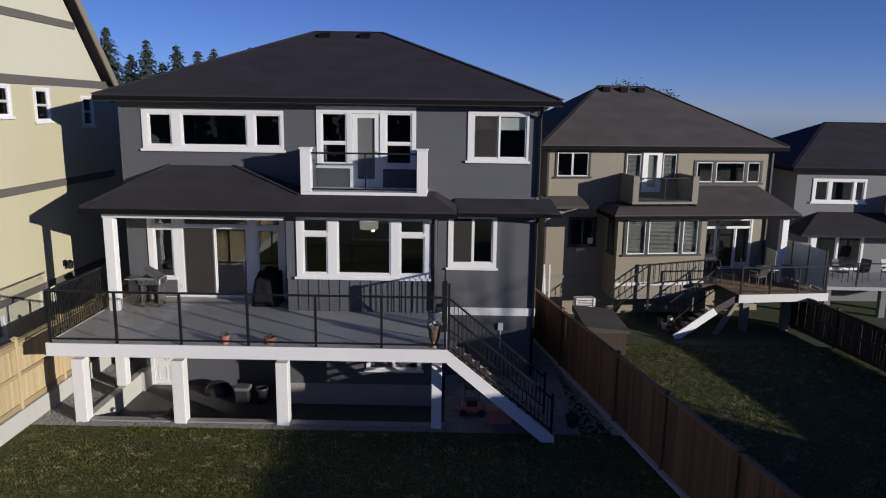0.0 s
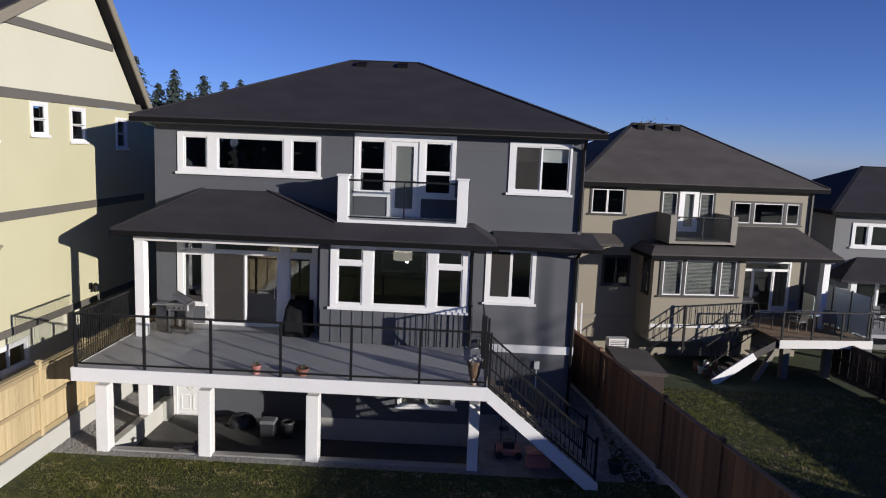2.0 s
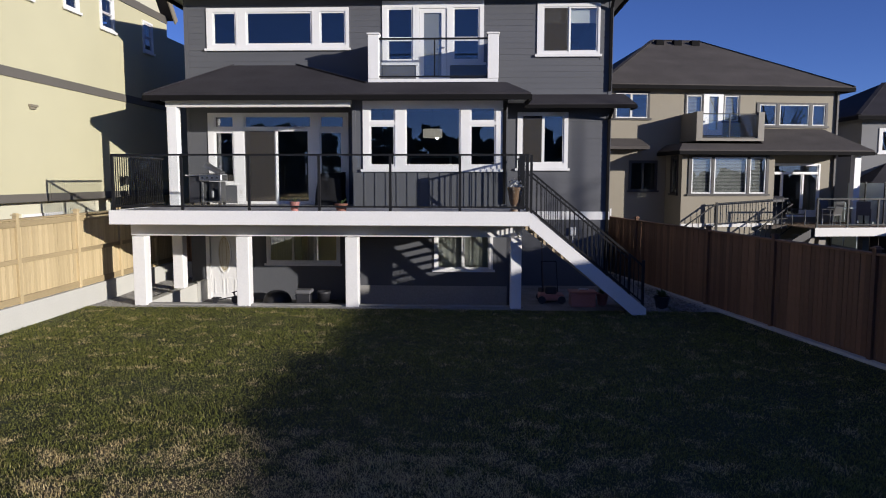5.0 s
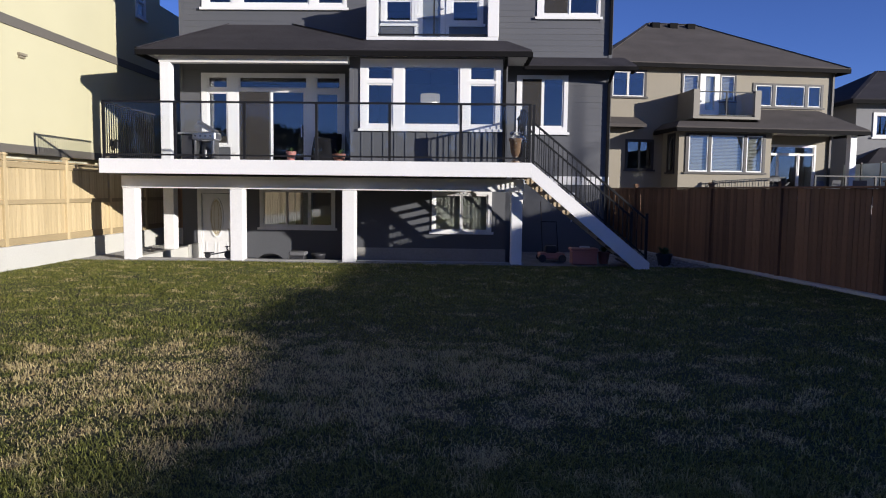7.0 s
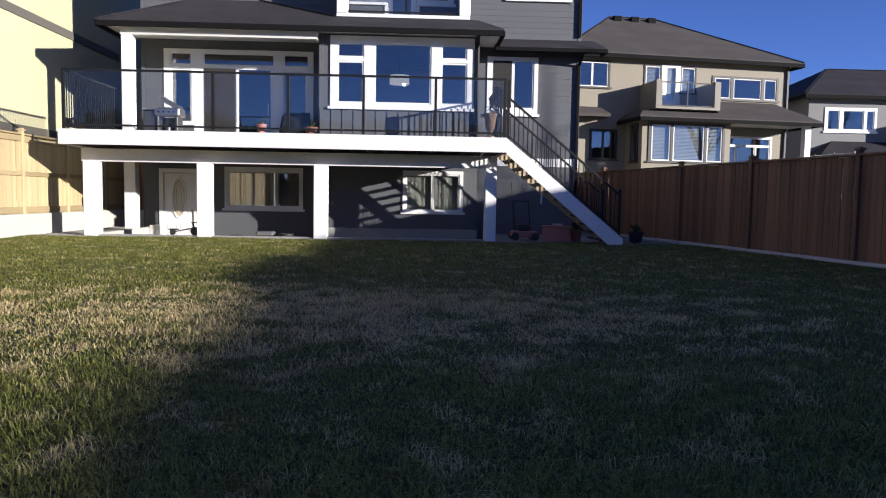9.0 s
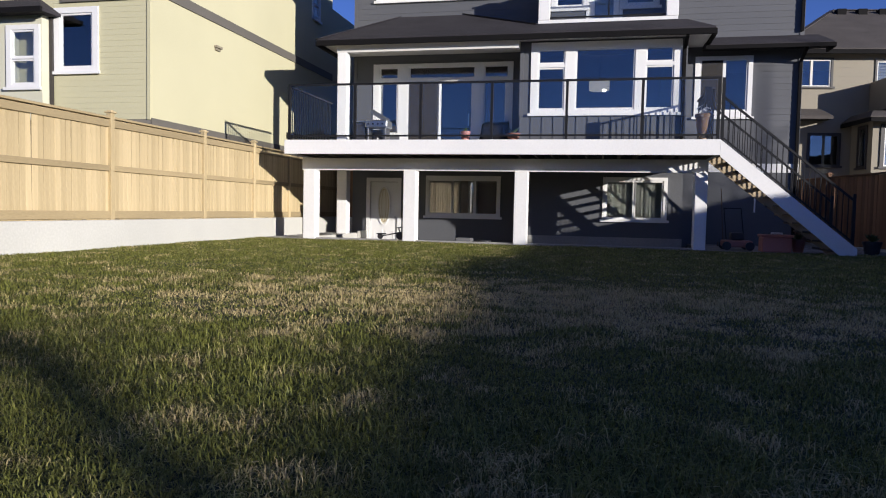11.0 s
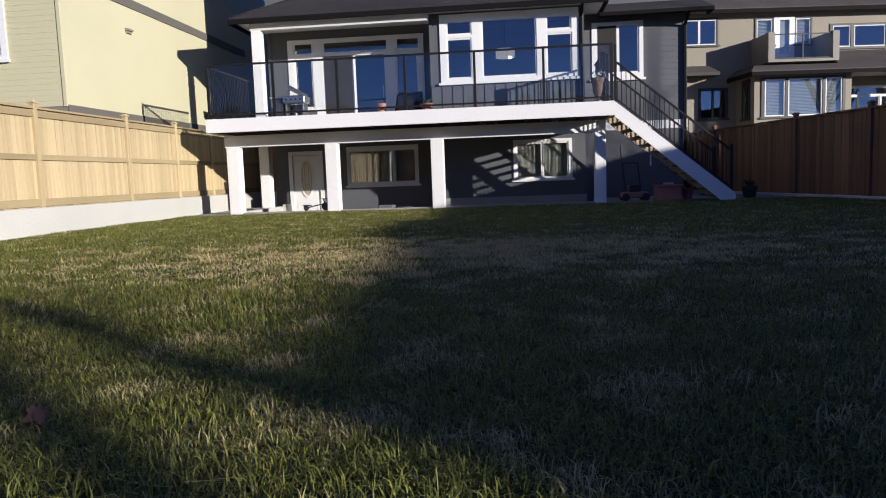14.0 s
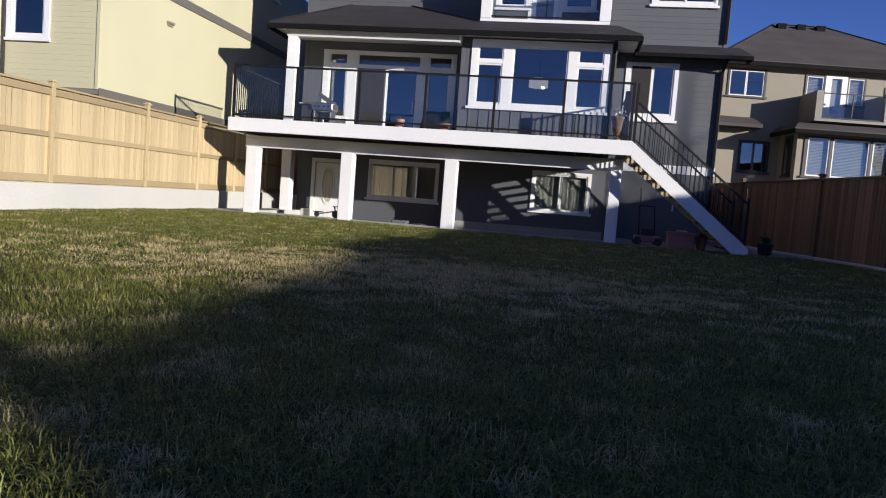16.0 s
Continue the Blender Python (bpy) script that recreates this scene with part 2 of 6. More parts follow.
# ---- building helpers ----
def box(bm, x0, x1, y0, y1, z0, z1):
    vs = [bm.verts.new(p) for p in ((x0, y0, z0), (x1, y0, z0), (x1, y1, z0), (x0, y1, z0), (x0, y0, z1), (x1, y0, z1), (x1, y1, z1), (x0, y1, z1))]
    for f in ((0, 3, 2, 1), (4, 5, 6, 7), (0, 1, 5, 4), (1, 2, 6, 5), (2, 3, 7, 6), (3, 0, 4, 7)):
        bm.faces.new([vs[i] for i in f])
    return vs


def beam(bm, a, b, w, h, up=(0, 0, 1)):
    """A straight bar of section w x h from a to b."""
    a, b = Vector(a), Vector(b)
    d = (b - a).normalized()
    s = d.cross(Vector(up))
    s = s.normalized() if s.length > 1e-4 else Vector((1, 0, 0))
    u = s.cross(d).normalized()
    vs = [bm.verts.new(p + s * i * w / 2 + u * j * h / 2) for p in (a, b) for i, j in ((-1, -1), (1, -1), (1, 1), (-1, 1))]
    for f in ((3, 2, 1, 0), (4, 5, 6, 7), (0, 1, 5, 4), (1, 2, 6, 5), (2, 3, 7, 6), (3, 0, 4, 7)):
        bm.faces.new([vs[i] for i in f])


def tube(bm, a, b, r0, r1, seg=10):
    """A round bar, tapered, with closed ends."""
    a, b = Vector(a), Vector(b)
    d = (b - a).normalized()
    s = d.cross(Vector((0, 0, 1)))
    s = s.normalized() if s.length > 1e-4 else Vector((1, 0, 0))
    u = d.cross(s)
    rings = [[bm.verts.new(p + (s * math.cos(k * math.tau / seg) + u * math.sin(k * math.tau / seg)) * r) for k in range(seg)] for p, r in ((a, r0), (b, r1))]
    for k in range(seg):
        bm.faces.new((rings[0][k], rings[0][(k + 1) % seg], rings[1][(k + 1) % seg], rings[1][k]))
    bm.faces.new(rings[0][::-1])
    bm.faces.new(rings[1])


def lathe(bm, x, y, z, profile, seg=18):
    """A turned body: (radius, height) pairs from the base up."""
    rings = [[bm.verts.new((x + r * math.cos(k * math.tau / seg), y + r * math.sin(k * math.tau / seg), z + h)) for k in range(seg)] for r, h in profile]
    for a, b in zip(rings, rings[1:]):
        for k in range(seg):
            bm.faces.new((a[k], a[(k + 1) % seg], b[(k + 1) % seg], b[k]))
    bm.faces.new(rings[0][::-1])
    bm.faces.new(rings[-1])


def solid(bm, faces):
    """A closed body from lists of corner points, welded where they meet."""
    seen = {}
    for f in faces:
        vs = []
        for p in f:
            key = tuple(round(c, 4) for c in p)
            if key not in seen:
                seen[key] = bm.verts.new(p)
            vs.append(seen[key])
        bm.faces.new(vs)


def part(name, bm, material, parent=None, label="", bevel=0.0, smooth=False):
    """Links a bmesh as one mesh object, under a thing or a part."""
    if bevel:
        bmesh.ops.bevel(bm, geom=bm.edges[:], offset=bevel, segments=1, affect="EDGES", clamp_overlap=True)
    bmesh.ops.recalc_face_normals(bm, faces=bm.faces[:])
    me = bpy.data.meshes.new(name)
    bm.to_mesh(me)
    bm.free()
    if smooth:
        me.shade_smooth()
    me.materials.append(material)
    ob = new(name, me)
    ob.parent = parent
    return tagged(ob, label)


def boxpart(name, dims, material, parent=None, label="", bevel=0.0):
    bm = bmesh.new()
    box(bm, *dims)
    return part(name, bm, material, parent, label, bevel)


def thing(name, label, category, group="", kind=""):
    ob = new(name)
    ob.empty_display_size = 0.2
    return tagged(ob, label, category, group, kind)


def strips(x0, x1, z0, z1, holes):
    """The rectangles that are left of a plate when the holes are taken out, as upright strips."""
    xs = sorted({x0, x1, *[min(max(v, x0), x1) for h in holes for v in h[:2]]})
    out = []
    for a, b in zip(xs, xs[1:]):
        if b - a < 1e-4:
            continue
        low = z0
        for h in sorted((h for h in holes if h[0] < (a + b) / 2 < h[1]), key=lambda h: h[2]):
            if h[2] - low > 1e-4:
                out.append((a, b, low, min(h[2], z1)))
            low = max(low, h[3])
        if z1 - low > 1e-4:
            out.append((a, b, low, z1))
    return out


def plate(bm, x0, x1, z0, z1, y0, y1, holes=(), axis="y"):
    """An upright plate with openings through it, in one welded piece, facing along y or x."""
    clip = [(max(h[0], x0), min(h[1], x1), max(h[2], z0), min(h[3], z1)) for h in holes]
    tidy = lambda vals: [v for k, v in enumerate(vals) if k == 0 or v - vals[k - 1] > 1e-4]
    xs = tidy(sorted({x0, x1, *[v for h in clip for v in h[:2]]}))
    zs = tidy(sorted({z0, z1, *[v for h in clip for v in h[2:]]}))
    full = lambda i, k: 0 <= i < len(xs) - 1 and 0 <= k < len(zs) - 1 and not any(h[0] < (xs[i] + xs[i + 1]) / 2 < h[1] and h[2] < (zs[k] + zs[k + 1]) / 2 < h[3] for h in clip)
    seen = {}

    def vert(i, k, y):
        if (i, k, y) not in seen:
            seen[i, k, y] = bm.verts.new((xs[i], y, zs[k]) if axis == "y" else (y, xs[i], zs[k]))
        return seen[i, k, y]

    for i in range(len(xs) - 1):
        for k in range(len(zs) - 1):
            if not full(i, k):
                continue
            for y in (y0, y1):
                bm.faces.new([vert(i, k, y), vert(i + 1, k, y), vert(i + 1, k + 1, y), vert(i, k + 1, y)])
            for di, dk, e in ((-1, 0, ((i, k), (i, k + 1))), (1, 0, ((i + 1, k), (i + 1, k + 1))), (0, -1, ((i, k), (i + 1, k))), (0, 1, ((i, k + 1), (i + 1, k + 1)))):
                if not full(i + di, k + dk):
                    bm.faces.new([vert(*e[0], y0), vert(*e[1], y0), vert(*e[1], y1), vert(*e[0], y1)])


def laps(x0, x1, z0, z1, holes, step):
    """Runs of lap siding between openings: course by course, x from, x to, z from, z to."""
    z = z0
    while z < z1 - 0.02:
        top = min(z + step, z1)
        cuts = sorted((h[0], h[1]) for h in holes if h[2] < top - 0.01 and h[3] > z + 0.01 and h[0] < x1 and h[1] > x0)
        x = x0
        for a, b in cuts:
            if a - x > 0.03:
                yield x, min(a, x1), z, top
            x = max(x, b)
        if x1 - x > 0.03:
            yield x, x1, z, top
        z += step


def lap_board(bm, a, b, z, top, y, axis="y", sign=-1, proud=0.012):
    """One tapered siding board, proud at its lower edge."""
    pts = [(a, proud, z), (b, proud, z), (b, 0.004, top), (a, 0.004, top), (a, 0, z), (b, 0, z), (b, 0, top), (a, 0, top)]
    pts = [(p, y + sign * q, r) if axis == "y" else (y + sign * q, p, r) for p, q, r in pts]
    vs = [bm.verts.new(p) for p in pts]
    for f in ((0, 1, 2, 3), (7, 6, 5, 4), (0, 4, 5, 1), (1, 5, 6, 2), (2, 6, 7, 3), (3, 7, 4, 0)):
        bm.faces.new([vs[i] for i in f])


def window(house, y, outer, panes, trim, sash, label="", sill=True, axis="y", sign=-1, name="window"):
    """A trimmed window in a wall that faces sign along axis: casing, sill, sashes and panes."""
    x0, x1, z0, z1 = outer
    sides = lambda p, q: (min(y + sign * p, y + sign * q), max(y + sign * p, y + sign * q))
    bm = bmesh.new()
    plate(bm, x0, x1, z0, z1, *sides(0.045, -0.05), [(a - 0.045, b + 0.045, c - 0.045, d + 0.045) for a, b, c, d in panes], axis)
    w = part(name, bm, trim, house, label)
    if sill:
        lo, hi = sides(0.085, 0.046)
        boxpart("window_sill", (x0 - 0.06, x1 + 0.06, lo, hi, z0, z0 + 0.07) if axis == "y" else (lo, hi, x0 - 0.06, x1 + 0.06, z0, z0 + 0.07), trim, w)
    for a, b, c, d in panes:
        bm = bmesh.new()
        plate(bm, a - 0.045, b + 0.045, c - 0.045, d + 0.045, *sides(0.02, -0.04), [(a, b, c, d)], axis)
        part("sash", bm, sash, w)
        bm = bmesh.new()
        plate(bm, a - 0.01, b + 0.01, c - 0.01, d + 0.01, *sides(-0.008, -0.014), (), axis)
        part("pane", bm, M_GLASS, w)
    return w


def hip_roof(house, eave, ridge, mat, label="", z_drop=0.16, name="roof"):
    """A hip roof: eave = x0, x1, y0, y1, z; ridge = x0, x1, y, z. Returns the roof, with fascia boards and soffit as parts."""
    x0, x1, y0, y1, z = eave
    a, b, ym, zr = ridge
    p = [(x0, y0, z), (x1, y0, z), (x1, y1, z), (x0, y1, z)]
    q = [(u, v, z - 0.05) for u, v, _ in p]
    ra, rb = (a, ym, zr), (b, ym, zr)
    bm = bmesh.new()
    solid(bm, [(p[0], p[1], rb, ra), (p[1], p[2], rb), (p[2], p[3], ra, rb), (p[3], p[0], ra), tuple(q[::-1])] + [(q[i], q[(i + 1) % 4], p[(i + 1) % 4], p[i]) for i in range(4)])
    r = part(name, bm, mat, house, label)
    for s, e in ((p[0], p[1]), (p[1], p[2]), (p[2], p[3]), (p[3], p[0])):
        bm = bmesh.new()
        beam(bm, Vector(s) - Vector((0, 0, 0.05 + z_drop / 2)), Vector(e) - Vector((0, 0, 0.05 + z_drop / 2)), 0.06, z_drop)
        part("gutter", bm, M_FASCIA, r)
    boxpart("soffit", (x0 + 0.04, x1 - 0.04, y0 + 0.04, y1 - 0.04, z - 0.075, z - 0.052), M_SOFFIT, r)
    for s, e in ((ra, rb), (p[0], ra), (p[1], rb)):
        bm = bmesh.new()
        beam(bm, Vector(s) + Vector((0, 0, 0.002)), Vector(e) + Vector((0, 0, 0.002)), 0.2, 0.02)
        part("ridge_cap", bm, mat, r)
    return r

# ---- ground and yard ----
def sheet(name, x0, x1, y0, y1, z, mat, holes=(), depth=0.25, kind="structure", label="", category="ground"):
    bm = bmesh.new()
    for a, b, c, d in strips(x0, x1, y0, y1, holes):
        box(bm, a, b, c, d, z - depth, z)
    return tagged(part(name, bm, mat), label, category, kind=kind)


bm = bmesh.new()
for a, b, c, d in strips(-900, 900, -900, 60, [(-6.7, 3.3, -3.8, 12.4)]):
    box(bm, a, b, c, d, -0.9, -0.3)
solid(bm, [((-900, 60, -0.3), (900, 60, -0.3), (2500, 1400, -95), (-2500, 1400, -95)), ((-900, 60, -0.9), (-2500, 1400, -95.6), (2500, 1400, -95.6), (900, 60, -0.9)),
           ((-900, 60, -0.9), (900, 60, -0.9), (900, 60, -0.3), (-900, 60, -0.3)), ((-2500, 1400, -95.6), (-2500, 1400, -95), (2500, 1400, -95), (2500, 1400, -95.6)),
           ((-900, 60, -0.9), (-900, 60, -0.3), (-2500, 1400, -95), (-2500, 1400, -95.6)), ((900, 60, -0.9), (2500, 1400, -95.6), (2500, 1400, -95), (900, 60, -0.3))])
tagged(part("ground", bm, M_FAR), "dark grassy ground falling away to the horizon", "ground", kind="structure")
bm = bmesh.new()
rim = [(-7.6, -30), (13.4, -30), (8.1, -4.15), (-7.6, -4.15)]
solid(bm, [tuple((x, y, 0) for x, y in rim), tuple((x, y, -0.29) for x, y in rim[::-1])] + [((*rim[k], -0.29), (*rim[(k + 1) % 4], -0.29), (*rim[(k + 1) % 4], 0), (*rim[k], 0)) for k in range(4)])
tagged(part("lawn", bm, M_SOIL), "patchy green lawn soil with dry straw-coloured patches", "lawn", kind="structure")
sheet("neighbour_lawn", 7.6, 23.0, -30, 4.2, -0.26, M_SOIL, depth=0.03, label="neighbour's green lawn, half in shade", category="lawn")
sheet("side_path", 3.3, 6.9, -4.15, 14, -0.01, M_GRAVEL, depth=0.28, label="dark gravel side path beside the house", category="path")
sheet("gravel_bed", -7.6, -6.43, -4.15, 14, -0.01, M_GRAVEL, depth=0.28, label="grey gravel bed beside the retaining wall", category="gravel")
sheet("gravel_strip", -6.43, 3.3, -4.15, -3.86, -0.012, M_GRAVEL, depth=0.28, label="grey gravel strip between lawn and patio edge", category="gravel")
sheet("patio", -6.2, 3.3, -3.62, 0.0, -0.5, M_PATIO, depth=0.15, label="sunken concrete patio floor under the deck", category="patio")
boxpart("patio_kerb", (-6.43, 3.3, -3.86, -3.62, -0.6, 0.035), M_CONC, None, "", 0.01)
tagged(bpy.data.objects["patio_kerb"], "pale concrete kerb wall along the sunken patio", "kerb", kind="structure")
bm = bmesh.new()
box(bm, -6.43, -6.2, -3.62, -0.02, -0.6, 0.06)
box(bm, -6.2, -6.08, -0.62, -0.06, -0.6, 0.12)
tagged(part("patio_side_wall", bm, M_PLINTH, bevel=0.012), "low pale concrete wall holding the gravel beside the basement entry", "wall", kind="structure")


# ---- fences ----
def fence(name, x, face, ys, z0, z1, wood, label, group, mid=True, spacing=0.142, cap=True, seed=1, rail_wood=None, rails_behind=False):
    """A board fence along y: posts, rails, a cap, and one board after another. face: -1 looks to -x, 1 to +x."""
    f = thing(name, label, "fence", group)
    rnd = random.Random(seed)
    lo, hi = min(ys), max(ys)
    for y in ys:
        bm = bmesh.new()
        box(bm, x + face * 0.02 - 0.05, x + face * 0.02 + 0.05, y - 0.05, y + 0.05, z0 - 0.05, z1 + 0.1)
        p = part("post", bm, wood, f, bevel=0.006)
        bm = bmesh.new()
        box(bm, x + face * 0.02 - 0.075, x + face * 0.02 + 0.075, y - 0.075, y + 0.075, z1 + 0.1, z1 + 0.125)
        box(bm, x + face * 0.02 - 0.045, x + face * 0.02 + 0.045, y - 0.045, y + 0.045, z1 + 0.125, z1 + 0.15)
        part("post_cap", bm, wood, p, bevel=0.004)
    for a, b in zip(sorted(ys), sorted(ys)[1:]):
        for z, h in ((z0 + 0.09, 0.14), *(((z0 + z1) / 2 + 0.02, 0.1),) * mid, (z1 - 0.09, 0.12)):
            bm = bmesh.new()
            near, far = sorted((x - face * 0.026, x - face * 0.06) if rails_behind else (x + face * 0.012, x + face * 0.05))
            box(bm, near, far, a + 0.05, b - 0.05, z - h / 2, z + h / 2)
            part("rail", bm, rail_wood or wood, f, bevel=0.004)
        if cap:
            bm = bmesh.new()
            box(bm, x - 0.07, x + 0.07, a + 0.05, b - 0.05, z1 - 0.005, z1 + 0.035)
            part("cap_board", bm, rail_wood or wood, f, bevel=0.005)
    meshes = []
    for w in (0.915 * spacing, 0.955 * spacing, 0.98 * spacing):
        bm = bmesh.new()
        box(bm, -0.01, 0.01, -w / 2, w / 2, 0, z1 - z0 - 0.01)
        bmesh.ops.bevel(bm, geom=bm.edges[:], offset=0.003, segments=1, affect="EDGES")
        me = bpy.data.meshes.new("fence_board")
        bm.to_mesh(me)
        bm.free()
        me.materials.append(wood)
        meshes.append(me)
    y = lo + 0.1
    while y < hi - 0.05:
        ob = new("fence_board", rnd.choice(meshes))
        ob.parent = f
        ob.matrix_local = pose(x + rnd.uniform(-0.004, 0.004), y, z0 + rnd.uniform(-0.006, 0.006), rnd.uniform(-0.4, 0.4), 0, rnd.uniform(-1.2, 1.2))
        y += spacing
    return f


boxpart("retaining_wall", (-7.85, -7.6, -26, 12, -0.3, 0.5), M_PLINTH, None, "", 0.012)
tagged(bpy.data.objects["retaining_wall"], "pale concrete retaining wall under the cedar fence", "wall", kind="structure")
fence("cedar_fence", -7.72, 1, [-22.3, -19.1, -15.95, -12.8, -9.66, -6.6, -4.28, -2.2, 0.0, 3.0, 6.0, 9.0], 0.5, 2.3, M_CEDAR, "new honey-coloured cedar board fence on the retaining wall", "yard fences", spacing=0.12, seed=3, rail_wood=M_CEDAR_RAIL)
SKEW = pose(7.94, -3.35, 0, 0, 0, 11.3) @ pose(-7.94, 3.35, 0)  # the boundary runs askew to the house
sf = fence("stained_fence", 7.94, -1, [-26.5, -22.6, -19.0, -15.4, -12.0, -8.9, -6.05, -3.35, 0.9, 4.6], 0.06, 1.9, M_CEDAR_RED, "red-brown stained cedar board fence in shade", "yard fences", spacing=0.132, seed=4, rails_behind=True)
sf.matrix_world = SKEW
df = fence("dark_fence", 18.4, -1, [-24.0, -20.5, -17.0, -13.5, -10.0, -6.5, -3.0, 0.5, 4.0, 6.8], -0.2, 1.2, M_FENCE_DARK, "dark stained board fence beyond the neighbour's lawn", "yard fences", spacing=0.16, seed=6)
bm = bmesh.new()
beam(bm, (18.15, 6.3, -0.22), (24.1, -23.0, -0.22), 0.12, 0.16)
tagged(part("fence_kerb", bm, M_CONC), "pale concrete kerb under the dark fence", "kerb", kind="structure")
df.matrix_world = pose(18.4, 0, 0, 0, 0, 9) @ pose(-18.4, 0, 0)
boxpart("fence_kerb", (7.8, 8.08, -27, 5, -0.3, 0.06), M_PLINTH, None, "", 0.01).matrix_world = SKEW
tagged(bpy.data.objects["fence_kerb"], "narrow pale concrete kerb under the stained fence", "kerb", kind="structure")
boxpart("cross_wall", (-7.6, -6.6, 1.2, 1.4, -0.3, 0.5), M_PLINTH, None, "", 0.01)
tagged(bpy.data.objects["cross_wall"], "low pale wall across the side passage", "wall", kind="structure")
gate = thing("side_gate", "dark board gate closing the side passage", "gate")
for k in range(7):
    boxpart("board", (-7.58 + k * 0.14, -7.45 + k * 0.14, 1.25, 1.28, 0.5, 2.2), M_CEDAR_RED, gate)
for z in (0.8, 1.9):
    boxpart("rail", (-7.58, -6.6, 1.281, 1.33, z, z + 0.09), M_CEDAR_RED, gate)

# ---- the slate-grey house ----
house = thing("house", "two-storey slate-grey lap-sided house with white trim and hip roof", "house", "row of houses")
W_STRIP, W_DOORS, W_BED = (-5.9, -1.65, 6.96, 8.2), (-0.66, 2.32, 5.93, 8.36), (3.87, 5.69, 6.74, 8.27)
W_KIT, W_SLIDE = (3.33, 4.82, 3.44, 5.15), (-5.95, -1.7, 2.42, 5.15)
W_BASE, W_BASE_B, W_ENTRY = (-4.25, -1.99, 0.55, 1.82), (0.94, 2.6, 0.57, 1.76), (-6.12, -5.02, -0.5, 1.74)
HOLES = [W_STRIP, W_DOORS, W_BED, W_KIT, W_SLIDE, W_BASE, W_ENTRY, (-1.1, 2.75, 2.44, 5.3), (-1.1, 2.75, -0.45, 2.1)]
X0, X1, DEPTH = -6.58, 6.06, 12.4
bm = bmesh.new()
plate(bm, X0, X1, -0.5, 8.5, 0.0, 0.18, [(a + 0.03, b - 0.03, c + 0.03 if c > 0 else c, d - 0.03) for a, b, c, d in HOLES])
wall = part("wall", bm, M_PANEL, house)
for xa, xb in ((X0, X0 + 0.18), (X1 - 0.18, X1)):
    boxpart("wall", (xa, xb, 0.18, DEPTH, -0.5, 8.5), M_PANEL, house)
boxpart("wall", (X0, X1, DEPTH - 0.18, DEPTH, -0.5, 8.5), M_PANEL, house)
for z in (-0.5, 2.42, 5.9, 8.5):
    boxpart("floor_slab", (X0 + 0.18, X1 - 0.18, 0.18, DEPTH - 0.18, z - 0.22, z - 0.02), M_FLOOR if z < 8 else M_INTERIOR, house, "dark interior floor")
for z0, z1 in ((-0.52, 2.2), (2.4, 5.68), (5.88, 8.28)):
    boxpart("partition_wall", (X0 + 0.18, X1 - 0.18, 5.5, 5.6, z0, z1), M_INTERIOR, house, "interior wall coloured dark for a dim room")
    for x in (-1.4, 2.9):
        boxpart("partition_wall", (x - 0.05, x + 0.05, 0.18, 5.5, z0, z1), M_INTERIOR, house, "interior wall coloured dark for a dim room")
# lap siding, board by board, on the upper floor and round the lower openings
for xa, xb, za, zb, holes in ((X0, X1, 5.5, 8.44, HOLES), (3.0, X1, 2.24, 5.5, HOLES), (X0, -1.36, 2.44, 5.5, HOLES)):
    for a, b, z, top in laps(xa, xb, za, zb, holes, 0.165):
        bm = bmesh.new()
        lap_board(bm, a, b, z, top, 0.0)
        part("siding_board", bm, M_SIDING, wall)
for x, side in ((X0, -1), (X1, 1)):
    bm = bmesh.new()
    for a, b, z, top in laps(0.0, DEPTH, 2.2, 8.44, (), 0.165):
        lap_board(bm, a, b, z, top, x, "x", side)
    tagged(part("side_siding", bm, M_SIDING, house), kind="stuff")
# basement cladding: smooth panels over a concrete footing
bm = bmesh.new()
plate(bm, X0, X1, -0.5, 1.985, -0.014, -0.001, [W_BASE, W_ENTRY])
part("basement_panel", bm, M_PANEL, house)
boxpart("belt_trim", (3.0, X1 + 0.02, -0.045, -0.002, 1.99, 2.23), M_WHITE, house, "white belt board")
for x in (X0 - 0.006, X1 - 0.1):
    boxpart("corner_board", (x, x + 0.106, -0.03, -0.018, 2.24, 8.44), M_SIDING, house)
boxpart("frieze_board", (X0, X1, -0.035, -0.019, 8.3, 8.46), M_PANEL, house)

window(house, 0, W_STRIP, [(-5.67, -5.06, 7.18, 8.04), (-4.67, -2.79, 7.18, 8.04), (-2.47, -1.79, 7.18, 8.04)], M_WHITE, M_WHITE, "wide three-light window with white casing")
wb = window(house, 0, W_BED, [(4.09, 4.74, 6.93, 8.12), (4.84, 5.58, 6.93, 8.12)], M_WHITE, M_WHITE, "sliding bedroom window with white casing")
wk = window(house, 0, W_KIT, [(3.5, 4.04, 3.7, 5.03), (4.13, 4.66, 3.7, 5.03)], M_WHITE, M_WHITE, "sliding kitchen window with white casing")
window(house, 0, (-0.66, 0.33, 6.52, 8.36), [(-0.47, 0.2, 7.33, 8.12), (-0.47, 0.2, 6.7, 7.22)], M_WHITE, M_WHITE, "tall sidelight beside the balcony door")
window(house, 0, (1.33, 2.32, 6.52, 8.36), [(1.46, 2.15, 7.33, 8.12), (1.46, 2.15, 6.7, 7.22)], M_WHITE, M_WHITE, "tall sidelight beside the balcony door")
boxpart("apron_panel", (-0.66, 0.33, -0.02, 0.16, 5.93, 6.515), M_PANEL, house)
boxpart("apron_panel", (1.33, 2.32, -0.02, 0.16, 5.93, 6.515), M_PANEL, house)
bm = bmesh.new()
